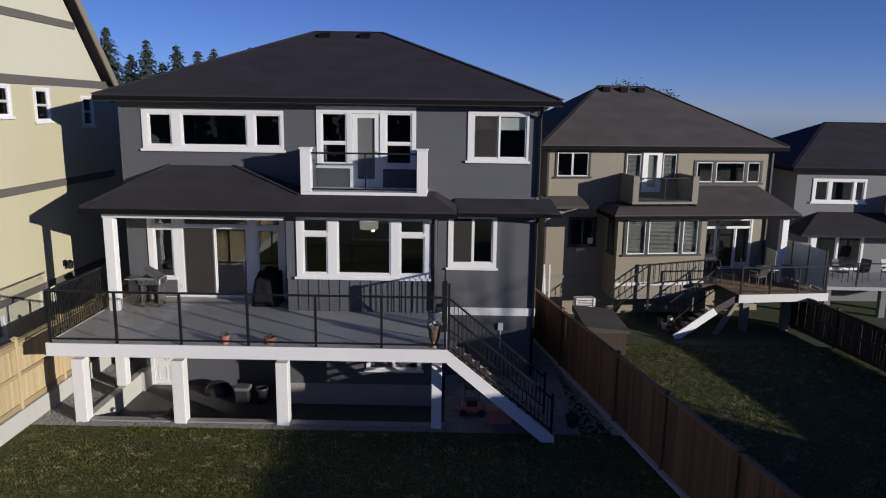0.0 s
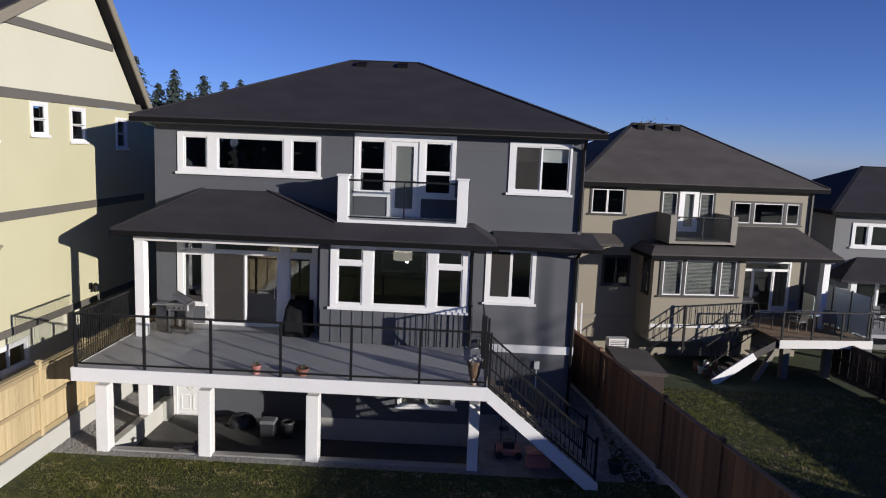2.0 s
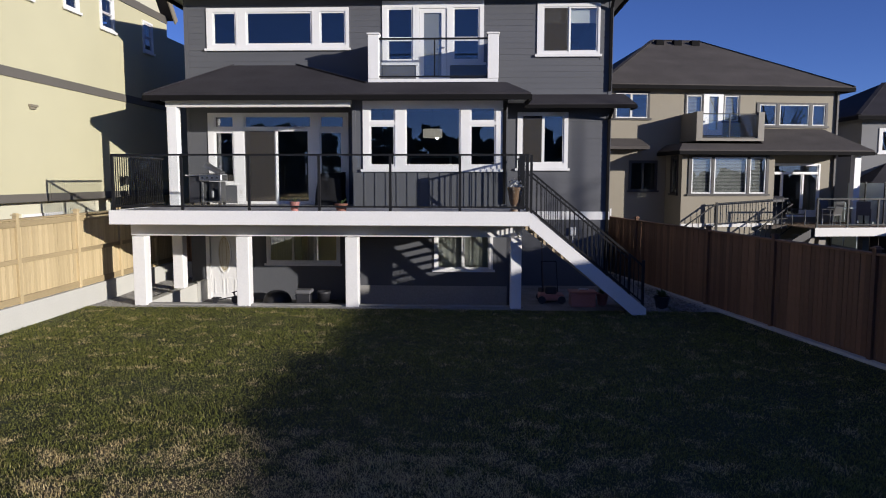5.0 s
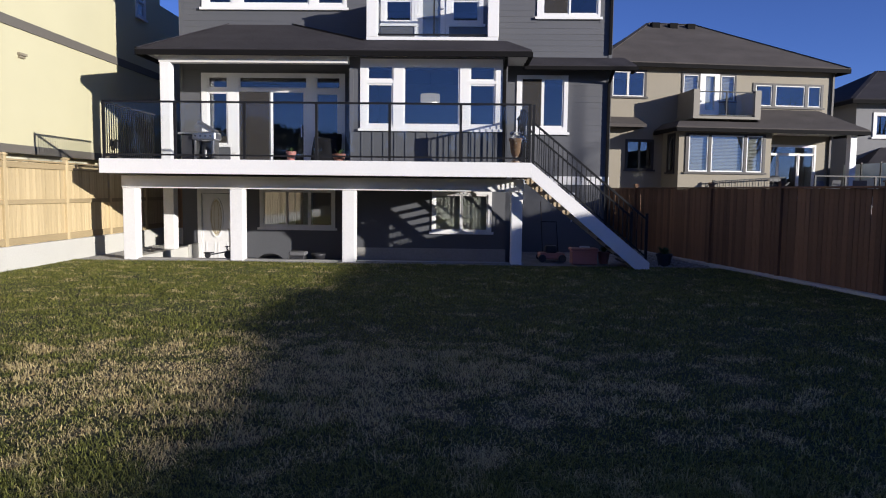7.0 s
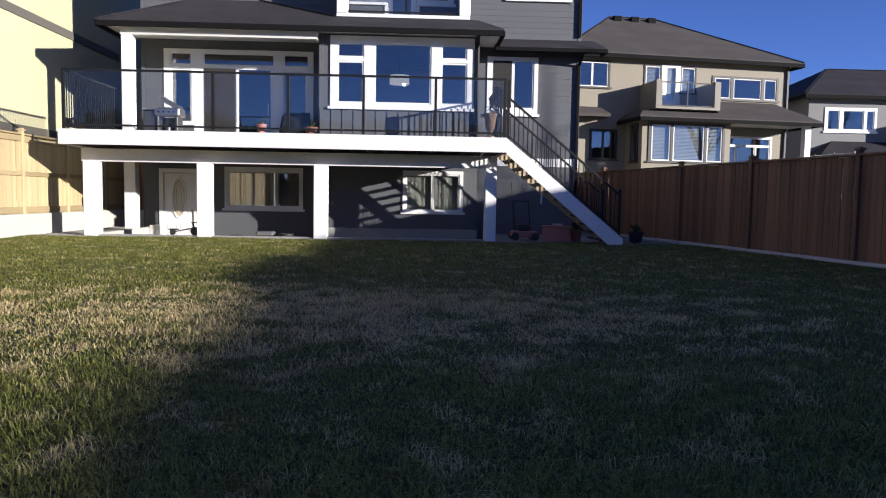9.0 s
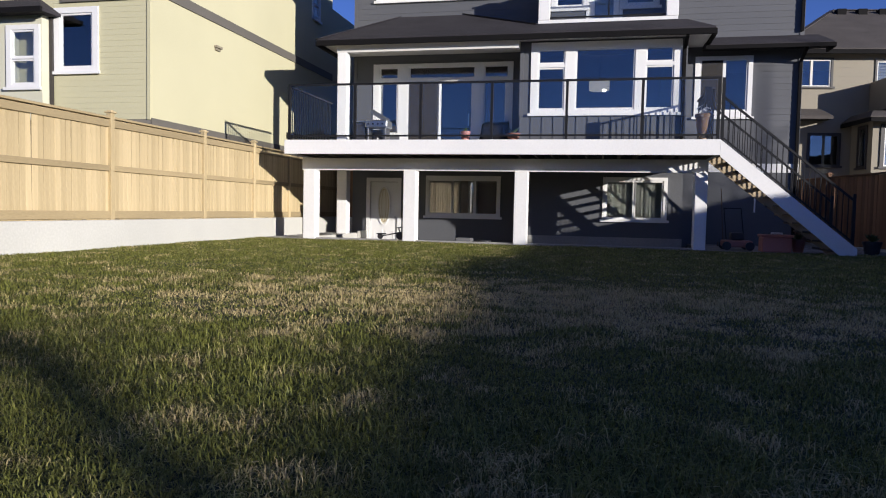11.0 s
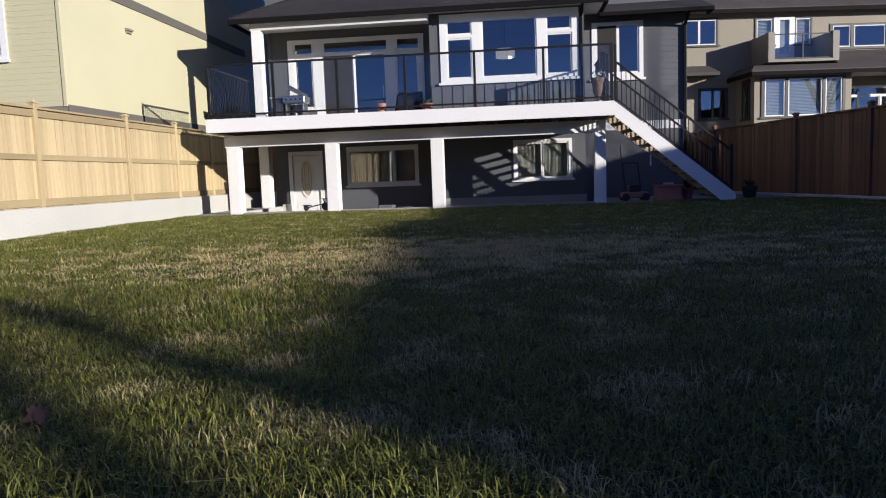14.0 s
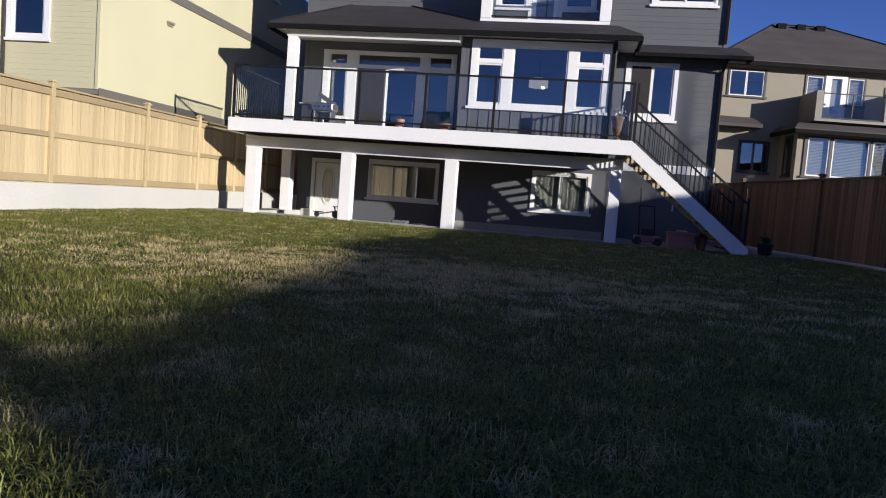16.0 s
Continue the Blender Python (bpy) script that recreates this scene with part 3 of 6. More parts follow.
plate(bm, 0.33, 1.33, 5.93, 8.36, -0.05, 0.05, [(0.42, 1.24, 5.95, 8.15)])
part("door_frame", bm, M_WHITE, house, "white balcony door frame")
bm = bmesh.new()
plate(bm, 0.43, 1.23, 5.96, 8.14, -0.02, 0.025, [(0.56, 1.08, 6.2, 8.02)])
door = part("balcony_door", bm, M_WHITE, house, "white glazed balcony door")
boxpart("pane", (0.55, 1.09, 0.0, 0.006, 6.19, 8.03), M_GLASS, door)
boxpart("door_blind", (0.5, 1.14, 0.03, 0.036, 6.1, 8.06), M_DIMBLIND, door, "grey blind behind the glass")
bm = bmesh.new()
tube(bm, (1.16, -0.07, 7.02), (1.07, -0.07, 7.02), 0.012, 0.012, 8)
tube(bm, (1.16, -0.02, 7.02), (1.16, -0.075, 7.02), 0.02, 0.016, 8)
part("handle", bm, M_STEEL, door, "metal lever handle")
# patio doors with transoms and sidelights
boxpart("insect_screen", (3.5, 4.05, -0.034, -0.03, 3.69, 5.04), M_SCREEN, wk, "fine grey insect screen")
boxpart("insect_screen", (4.08, 4.75, -0.034, -0.03, 6.92, 8.13), M_SCREEN, wb, "fine grey insect screen")
slide = window(house, 0, W_SLIDE, [(-5.72, -5.2, 4.74, 5.02), (-4.8, -2.85, 4.74, 5.02), (-2.52, -1.87, 4.74, 5.02), (-5.72, -5.22, 3.12, 4.55), (-2.52, -1.93, 3.12, 4.55), (-4.82, -3.94, 2.52, 4.6), (-3.84, -2.93, 2.52, 4.6)], M_WHITE, M_WHITE, "white patio door unit with transoms and sidelights", sill=False, name="patio_door")
for a, b in ((-5.86, -5.1), (-2.62, -1.8)):
    boxpart("apron_panel", (a, b, -0.062, -0.047, 2.45, 2.98), M_PANEL, slide)
    boxpart("window_sill", (a - 0.04, b + 0.04, -0.1, -0.047, 2.99, 3.06), M_WHITE, slide)
boxpart("door_pull", (-3.0, -2.97, -0.06, -0.025, 3.3, 3.65), M_STEEL, slide, "metal door pull")
for w, dims in ((slide, (-4.83, -3.93, -0.034, -0.03, 2.51, 4.61)), (slide, (-5.73, -5.21, -0.034, -0.03, 3.11, 3.3))):
    boxpart("insect_screen", dims, M_SCREEN, w, "fine grey insect screen")
boxpart("wall_socket", (-5.02, -4.94, -0.062, -0.046, 2.72, 2.84), M_SOFFIT, slide)
# bay
BAY, BX0, BX1 = -1.316, -1.36, 2.98
bm = bmesh.new()
plate(bm, BX0, BX1, -0.5, 5.4, BAY, BAY + 0.15, [(-1.03, 2.81, 3.42, 5.32), (0.97, 2.57, 0.6, 1.73)])
bay = part("bay", bm, M_PANEL, house, "slate-grey bay with board and batten panels")
for x in (BX0, BX1 - 0.15):
    bm = bmesh.new()
    plate(bm, BAY + 0.15, -0.002, -0.5, 5.4, x, x + 0.15, (), "x")
    part("bay_side", bm, M_PANEL, bay)
boxpart("floor_slab", (BX0 + 0.15, BX1 - 0.15, BAY + 0.15, 0.18, 2.2, 2.4), M_FLOOR, bay)
boxpart("footing", (BX0 - 0.02, BX1 + 0.02, BAY - 0.03, BAY - 0.002, -0.5, 0.16), M_CONC, bay, "bare concrete footing")
for k in range(15):
    x = BX0 + 0.02 + k * (BX1 - BX0 - 0.08) / 14
    boxpart("batten", (x, x + 0.04, BAY - 0.022, BAY - 0.001, 2.43, 3.38), M_PANEL, bay)
for x in (BX0, BX1 - 0.1):
    boxpart("batten", (x, x + 0.1, BAY - 0.028, BAY - 0.001, 3.38, 5.38), M_SIDING, bay)
window(house, BAY, (-1.06, 2.84, 3.39, 5.35), [(-0.83, -0.19, 4.82, 5.13), (-0.83, -0.2, 3.6, 4.64), (0.17, 1.63, 3.6, 5.13), (1.98, 2.6, 4.82, 5.13), (1.98, 2.61, 3.6, 4.64)], M_WHITE, M_WHITE, "broad five-light bay window with white casing")
# basement windows and entry
w1 = window(house, 0, W_BASE, [(-4.13, -3.47, 0.71, 1.67), (-3.4, -2.8, 0.71, 1.67), (-2.72, -2.11, 0.71, 1.67)], M_WHITE, M_WHITE, "three-light basement window with white casing")
window(house, BAY, W_BASE_B, [(1.06, 1.72, 0.7, 1.63), (1.8, 2.46, 0.7, 1.63)], M_WHITE, M_WHITE, "basement window with white casing")
bm = bmesh.new()
plate(bm, -6.12, -5.02, -0.5, 1.74, -0.05, 0.06, [(-6.0, -5.13, -0.49, 1.62)])
entry = part("door_frame", bm, M_WHITE, house, "white basement door casing")
bm = bmesh.new()
box(bm, -5.99, -5.14, 0.0, 0.045, -0.48, 1.61)
for a, b, c, d in ((-5.9, -5.6, -0.35, 0.15), (-5.53, -5.23, -0.35, 0.15)):
    plate(bm, a, b, c, d, -0.012, 0.0, [(a + 0.04, b - 0.04, c + 0.04, d - 0.04)])
edoor = part("door", bm, M_WHITE, entry, "white panelled basement door")
bm = bmesh.new()
ring = [(-5.565 + 0.22 * math.cos(k * math.tau / 24), 0.9 + 0.6 * math.sin(k * math.tau / 24)) for k in range(24)]
inner = [(-5.565 + 0.18 * math.cos(k * math.tau / 24), 0.9 + 0.56 * math.sin(k * math.tau / 24)) for k in range(24)]
for k in range(24):
    j = (k + 1) % 24
    a, b, c, d = ring[k], ring[j], inner[j], inner[k]
    solid(bm, [((a[0], -0.03, a[1]), (b[0], -0.03, b[1]), (c[0], -0.03, c[1]), (d[0], -0.03, d[1])), ((a[0], -0.001, a[1]), (b[0], -0.001, b[1]), (b[0], -0.03, b[1]), (a[0], -0.03, a[1])), ((d[0], -0.03, d[1]), (c[0], -0.03, c[1]), (c[0], -0.001, c[1]), (d[0], -0.001, d[1]))])
oval = part("oval_frame", bm, M_WHITE, edoor)
bm = bmesh.new()
front = [bm.verts.new((x, -0.012, z)) for x, z in inner]
back = [bm.verts.new((x, -0.002, z)) for x, z in inner]
bm.faces.new(front)
bm.faces.new(back[::-1])
opane = part("oval_pane", bm, M_ETCHED, edoor, "etched oval pane with brass came")
for wide, sweep in ((0.15, 1), (0.15, -1), (0.07, 1), (0.07, -1)):
    bm = bmesh.new()
    arc = [(-5.565 + sweep * wide * math.sin(k * math.pi / 10), 0.9 + 0.5 * math.cos(k * math.pi / 10)) for k in range(11)]
    for (xa, za), (xb, zb) in zip(arc, arc[1:]):
        beam(bm, (xa, -0.015, za), (xb, -0.015, zb), 0.012, 0.006, (0, 1, 0.01))
    part("came", bm, M_BRASS, opane)
bm = bmesh.new()
lathe(bm, -5.2, -0.03, 0.52, [(0.028, 0), (0.034, 0.02), (0.028, 0.05)], 10)
part("door_knob", bm, M_STEEL, edoor)

# roofs
roof = hip_roof(house, (-7.08, 6.56, -0.52, 12.9, 8.62), (-1.84, 0.73, 6.2, 11.12), M_ROOF, "charcoal shingled hip roof", 0.13)
boxpart("drip_edge", (-7.1, 6.58, -0.54, -0.515, 8.415, 8.438), M_DARKTRIM, roof, "thin grey drip edge")
for x in (-1.35, 0.15):
    bm = bmesh.new()
    solid(bm, [((x - 0.18, 5.35, 10.74), (x + 0.18, 5.35, 10.74), (x + 0.18, 5.35, 10.9), (x - 0.18, 5.35, 10.9)), ((x - 0.18, 5.35, 10.9), (x + 0.18, 5.35, 10.9), (x + 0.18, 5.8, 11.04), (x - 0.18, 5.8, 11.04)),
               ((x - 0.18, 5.35, 10.74), (x - 0.18, 5.35, 10.9), (x - 0.18, 5.8, 11.04), (x - 0.18, 5.8, 10.9)), ((x + 0.18, 5.35, 10.74), (x + 0.18, 5.8, 10.9), (x + 0.18, 5.8, 11.04), (x + 0.18, 5.35, 10.9)),
               ((x - 0.18, 5.8, 10.9), (x - 0.18, 5.8, 11.04), (x + 0.18, 5.8, 11.04), (x + 0.18, 5.8, 10.9)), ((x - 0.18, 5.35, 10.74), (x - 0.18, 5.8, 10.9), (x + 0.18, 5.8, 10.9), (x + 0.18, 5.35, 10.74))])
    part("roof_vent", bm, M_FASCIA, roof)
EY, EZ, YB = -1.95, 5.5, 0.06
a, b, c, d, e, f2 = (-7.0, EY, EZ), (3.56, EY, EZ), (2.93, -1.3, 5.86), (-0.92, -1.3, 5.86), (-3.2, YB, 6.58), (-5.17, YB, 6.58)
g, h, i2, j2 = (-7.0, YB, EZ), (-0.92, YB, 5.86), (2.93, YB, 5.86), (3.56, YB, EZ)
low = lambda p: (p[0], p[1], 5.45)
bm = bmesh.new()
solid(bm, [(a, b, c, d, e, f2), (a, f2, g), (e, d, h), (d, c, i2, h), (b, j2, i2, c), (g, f2, e, h, i2, j2, low(j2), low(g)),
           (low(a), low(g), low(j2), low(b)), (low(a), low(b), b, a), (low(b), low(j2), j2, b), (low(g), low(a), a, g)])
porch = part("porch_roof", bm, M_ROOF, house, "charcoal shingled lower roof over porch and bay")
for s, t in ((a, b), (g, a), (b, j2)):
    bm = bmesh.new()
    beam(bm, Vector(s) - Vector((0, 0, 0.12)), Vector(t) - Vector((0, 0, 0.12)), 0.07, 0.14)
    part("gutter", bm, M_FASCIA, porch)
for s, t in ((a, f2), (d, e)):
    bm = bmesh.new()
    beam(bm, Vector(s), Vector(t), 0.18, 0.02)
    part("ridge_cap", bm, M_ROOF, porch)
boxpart("soffit", (-6.96, 3.52, EY + 0.04, -0.02, 5.41, 5.445), M_SOFFIT, porch, "pale soffit boards")
boxpart("porch_beam", (-6.5, BX0 - 0.005, -1.7, -1.46, 5.16, 5.405), M_SOFFIT, porch, "pale boxed porch beam")
bm = bmesh.new()
PX, PY, PE, PT = 6.64, -0.66, 5.34, 5.68
solid(bm, [((3.5, PY, PE), (PX, PY, PE), (6.42, 0.03, PT), (3.5, 0.03, PT)), ((3.5, PY, PE - 0.04), (3.5, 0.03, PE - 0.04), (PX, 0.03, PE - 0.04), (PX, PY, PE - 0.04)),
           ((3.5, PY, PE - 0.04), (PX, PY, PE - 0.04), (PX, PY, PE), (3.5, PY, PE)), ((PX, PY, PE), (PX, 0.03, PE), (6.42, 0.03, PT)), ((PX, PY, PE - 0.04), (PX, 0.03, PE - 0.04), (PX, 0.03, PE), (PX, PY, PE)),
           ((3.5, PY, PE - 0.04), (3.5, PY, PE), (3.5, 0.03, PT), (3.5, 0.03, PE - 0.04)), ((3.5, 0.03, PE - 0.04), (3.5, 0.03, PT), (6.42, 0.03, PT), (PX, 0.03, PE), (PX, 0.03, PE - 0.04))])
pent = part("pent_roof", bm, M_ROOF, house, "narrow shingled pent roof over the kitchen window")
bm = bmesh.new()
beam(bm, (3.5, PY - 0.03, PE - 0.09), (PX + 0.03, PY - 0.03, PE - 0.09), 0.07, 0.1)
beam(bm, (PX + 0.01, PY, PE - 0.09), (PX + 0.01, 0.0, PE - 0.09), 0.06, 0.1)
part("gutter", bm, M_FASCIA, pent)
# downspouts
for pts in ([(6.0, -0.5, 8.46), (6.0, -0.075, 8.1), (6.0, -0.075, 5.75)], [(6.0, -0.62, 5.2), (6.0, -0.075, 4.95), (6.0, -0.075, 0.05)], [(2.9, -1.92, 5.3), (2.9, -1.38, 5.1), (2.9, -1.38, 2.5)]):
    bm = bmesh.new()
    for s, t in zip(pts, pts[1:]):
        beam(bm, s, t, 0.075, 0.06, (0, 1, 0.01))
    part("downspout", bm, M_FASCIA, house)
# balcony
balc = boxpart("balcony", (-0.9, 2.7, -1.33, 0.0, 5.862, 5.95), M_WHITE, house, "small balcony on the lower roof with white piers")
for xa, xb in ((-0.9, -0.6), (2.41, 2.71)):
    boxpart("pier", (xa, xb, -1.345, -1.05, 5.951, 7.15), M_WHITE, balc, "", 0.008)
    boxpart("pier_cap", (xa - 0.03, xb + 0.03, -1.375, -1.02, 7.151, 7.2), M_WHITE, balc, "", 0.008)
    boxpart("side_wall", (xa + 0.08, xb - 0.08, -1.049, -0.02, 5.951, 7.15), M_PANEL, balc, "slate-grey solid balcony side")
bm = bmesh.new()
box(bm, -0.6, 2.41, -1.28, -1.24, 7.02, 7.07)
box(bm, -0.6, 2.41, -1.28, -1.24, 6.0, 6.04)
box(bm, 0.925, 0.965, -1.28, -1.24, 6.04, 7.02)
part("balcony_rail", bm, M_BLACK, balc, "black metal frame")
for xa, xb in ((-0.6, 0.925), (0.965, 2.41)):
    boxpart("glass_panel", (xa + 0.01, xb - 0.01, -1.265, -1.255, 6.04, 7.02), M_RAILGLASS, balc)
bm = bmesh.new()
box(bm, 4.93, 5.09, -0.1, -0.014, 1.52, 1.76)
box(bm, 4.99, 5.03, -0.05, -0.014, 0.9, 1.52)
part("meter_box", bm, M_WHITE, house, "white utility box on the wall", 0.008)

# ---- inside, seen through the glass ----
lampob = thing("pendant_lamp", "white drum pendant lamp hanging in the bay room", "lamp")
bm = bmesh.new()
lathe(bm, 0.75, 1.2, 4.48, [(0.3, 0), (0.3, 0.26), (0.28, 0.26), (0.28, 0.01)], 24)
part("shade", bm, M_LAMP, lampob)
bm = bmesh.new()
lathe(bm, 0.9, 1.02, 4.4, [(0.0, 0), (0.045, 0.02), (0.06, 0.07), (0.04, 0.12), (0.02, 0.15)], 12)
part("bulb", bm, M_BULB, lampob, "bare glowing bulb")
bm = bmesh.new()
tube(bm, (0.75, 1.2, 4.7), (0.75, 1.2, 5.66), 0.008, 0.008, 6)
part("cord", bm, M_BLACK, lampob)


picture = thing("picture_frame", "wide picture in a pale frame on the inner wall", "picture")
bm = bmesh.new()
plate(bm, -0.42, 1.22, 3.3, 4.06, 5.45, 5.49, [(-0.34, 1.14, 3.38, 3.98)])
part("frame", bm, M_SHADE, picture, "pale frame")
boxpart("canvas", (-0.345, 1.145, 5.475, 5.488, 3.375, 3.985), M_GREYCLOTH, picture, "dark grey canvas")


def curtain(name, x0, x1, y, z0, z1, label, folds=9):
    bm = bmesh.new()
    n = folds * 6
    rows = []
    for z in (z0, z1):
        rows.append([bm.verts.new((x0 + (x1 - x0) * k / n, y + 0.011 * math.sin(k * math.tau / 6) + 0.006 * math.sin(k * 0.7), z)) for k in range(n + 1)])
    for k in range(n):
        bm.faces.new((rows[0][k], rows[0][k + 1], rows[1][k + 1], rows[1][k]))
    geom = bmesh.ops.solidify(bm, geom=bm.faces[:], thickness=0.006)
    return tagged(part(name, bm, M_CURTAIN, smooth=True), label, "curtain", "basement curtains")


curtain("curtain", -4.15, -3.5, 0.1, 0.6, 1.75, "pale curtain half drawn behind the basement window")
curtain("curtain", -3.42, -3.2, 0.1, 0.6, 1.75, "narrow pale curtain behind the basement window", 3)
curtain("curtain", -2.98, -2.68, 0.1, 0.6, 1.75, "narrow pale curtain behind the basement window", 3)
# flat sheet added behind two panes to give them a brown tone
tagged(boxpart("roller_blind", (-3.45, -2.05, 0.16, 0.166, 0.6, 1.74), M_BROWNSHEET), "flat brown sheet behind the basement window panes", "blind", "basement curtains")
curtain("curtain", 1.0, 2.55, BAY + 0.1, 0.6, 1.72, "pale pleated curtain drawn across the basement window", 8)
tagged(boxpart("roller_blind", (4.08, 5.6, 0.1, 0.115, 7.72, 8.14), M_BLIND), "pale roller blind partly lowered in the bedroom window", "blind")

# ---- deck and stairs ----
DX0, DX1, DY, DZ = -6.7, 3.36, -4.645, 2.42
deck = thing("deck", "raised grey deck with white fascia, posts and black glass railing", "deck")
bm = bmesh.new()
box(bm, DX0 + 0.04, BX0 - 0.005, DY + 0.04, -0.07, DZ - 0.05, DZ)
box(bm, BX0 - 0.005, DX1 - 0.04, DY + 0.04, BAY - 0.035, DZ - 0.05, DZ)
part("deck_floor", bm, M_DECK, deck, "smooth grey vinyl deck floor")
boxpart("fascia_board", (DX0, DX1, DY, DY + 0.04, DZ - 0.33, DZ + 0.01), M_WHITE, deck, "white fascia board", 0.006)
for x in (DX0, DX1 - 0.035):
    boxpart("fascia_board", (x, x + 0.035, DY + 0.042, -0.06 if x < 0 else BAY - 0.04, DZ - 0.33, DZ + 0.01), M_WHITE, deck, "white fascia board", 0.004)
boxpart("deck_beam", (-6.62, 3.26, -3.73, -3.61, 1.755, 2.06), M_WHITE, deck, "white boxed carrying beam", 0.006)
# joists coloured dark to deepen the shade below the deck floor
for k in range(26):
    x = DX0 + 0.2 + k * 0.39
    boxpart("joist", (x - 0.02, x + 0.02, DY + 0.06, -0.07, 2.1, 2.365), M_DARKENED_WOOD, deck)
for x in (-6.5, -3.87, -1.13, 2.91):
    boxpart("deck_post", (x + 0.05 * (x > 2), x + 0.32, -3.94, -3.62, -0.02, 1.749), M_WHITE, deck, "square white post", 0.012)
boxpart("deck_post", (-6.5, -6.2, -1.58, -1.28, 0.061, 2.09), M_WHITE, deck, "square white post", 0.012)
porch_post = boxpart("porch_post", (-6.47, -6.19, -1.72, -1.44, DZ, 5.159), M_WHITE, None, "", 0.012)
tagged(porch_post, "square white porch post standing on the deck", "post")


def bar_rail(owner, a, b, height, gap=0.11, foot=0.09):
    """A picket railing between two floor points; both may lie on a slope."""
    a, b = Vector(a), Vector(b)
    up = Vector((0, 0, 1))
    bm = bmesh.new()
    beam(bm, a + up * height, b + up * height, 0.05, 0.045)
    part("top_rail", bm, M_BLACK, owner)
    bm = bmesh.new()
    beam(bm, a + up * foot, b + up * foot, 0.035, 0.035)
    part("bottom_rail", bm, M_BLACK, owner)
    flat = Vector((b.x - a.x, b.y - a.y, 0)).length
    n = int(flat / gap)
    for k in range(1, n):
        p = a.lerp(b, k / n)
        bm = bmesh.new()
        beam(bm, p + up * foot, p + up * height, 0.018, 0.018, (0, 1, 0))
        part("picket", bm, M_BLACK, owner)


RAIL = thing("deck_railing", "black metal deck railing with clear glass panels", "railing")
xs = [-6.6, -4.92, -3.3, -1.615, 0.08, 1.72, 3.3]
for x in xs:
    boxpart("rail_post", (x - 0.03, x + 0.03, DY + 0.05, DY + 0.11, DZ, 3.73), M_BLACK, RAIL)
boxpart("top_rail", (-6.62, 3.33, DY + 0.05, DY + 0.11, 3.731, 3.775), M_BLACK, RAIL)
for xa, xb in zip(xs, xs[1:]):
    boxpart("bottom_rail", (xa + 0.03, xb - 0.03, DY + 0.06, DY + 0.1, DZ + 0.09, DZ + 0.13), M_BLACK, RAIL)
    boxpart("glass_panel", (xa + 0.04, xb - 0.04, DY + 0.077, DY + 0.083, DZ + 0.13, 3.73), M_RAILGLASS, RAIL, "clear glass panel")
SIDE = thing("side_railing", "black picket railing along the deck side", "railing", "side railings")
bar_rail(SIDE, (-6.6, DY + 0.12, DZ), (-6.6, -1.75, DZ), 1.31)
SIDE2 = thing("side_railing", "black picket railing along the deck side", "railing", "side railings")
bar_rail(SIDE2, (3.27, -1.4, DZ), (3.27, -3.02, DZ), 1.31)
boxpart("newel", (3.2, 3.34, -3.16, -3.02, DZ, 3.8), M_BLACK, SIDE2)

stairs = thing("staircase", "white-sided open wooden staircase from deck to lawn", "stairs")
SX0, SX1, N = 3.36, 6.1, 13
bm = bmesh.new()
deep = 0.36
pts = [(SX0, DZ + 0.0), (SX0, DZ - deep), (SX1 + 0.15 - deep * 1.25, 0.0), (SX1 + 0.02, 0.0), (SX1 + 0.02, 0.16)]
front, back = [(x, DY, z) for x, z in pts], [(x, DY + 0.045, z) for x, z in pts]
solid(bm, [tuple(front), tuple(back[::-1])] + [(front[k], front[(k + 1) % 5], back[(k + 1) % 5], back[k]) for k in range(5)])
part("stringer", bm, M_WHITE, stairs, "white stair stringer")
for y, deep in ((-3.88, 0.3), (-3.16, 0.15)):
    bm = bmesh.new()
    beam(bm, (SX0, y, DZ - 0.3), (SX1 - 0.05, y, 0.0), 0.04, deep)
    part("carriage", bm, M_STEP, stairs, "bare wooden carriage under the treads")
for k in range(N - 1):
    x = SX0 + (k + 0.5) * (SX1 - SX0) / N
    z = DZ - (k + 1) * DZ / N - 0.06
    boxpart("tread", (x - 0.12, x + 0.14, DY + 0.046, -3.121, z - 0.042, z), M_DARKENED_WOOD, stairs, "dark wooden tread", 0.004)
for y in (DY + 0.08, -3.09):
    sr = thing("stair_railing", "sloping black picket stair handrail", "railing", "stair railings")
    bar_rail(sr, (SX0 + 0.06, y, DZ - 0.1), (SX1 - 0.06, y, 0.16), 1.0, 0.105, 0.14)
    boxpart("newel", (SX1 - 0.09, SX1 - 0.03, y - 0.03, y + 0.03, 0.05, 1.3), M_BLACK, sr)
    boxpart("newel", (SX0 + 0.0, SX0 + 0.06, y - 0.03, y + 0.03, DZ - 0.2, 3.75), M_BLACK, sr)

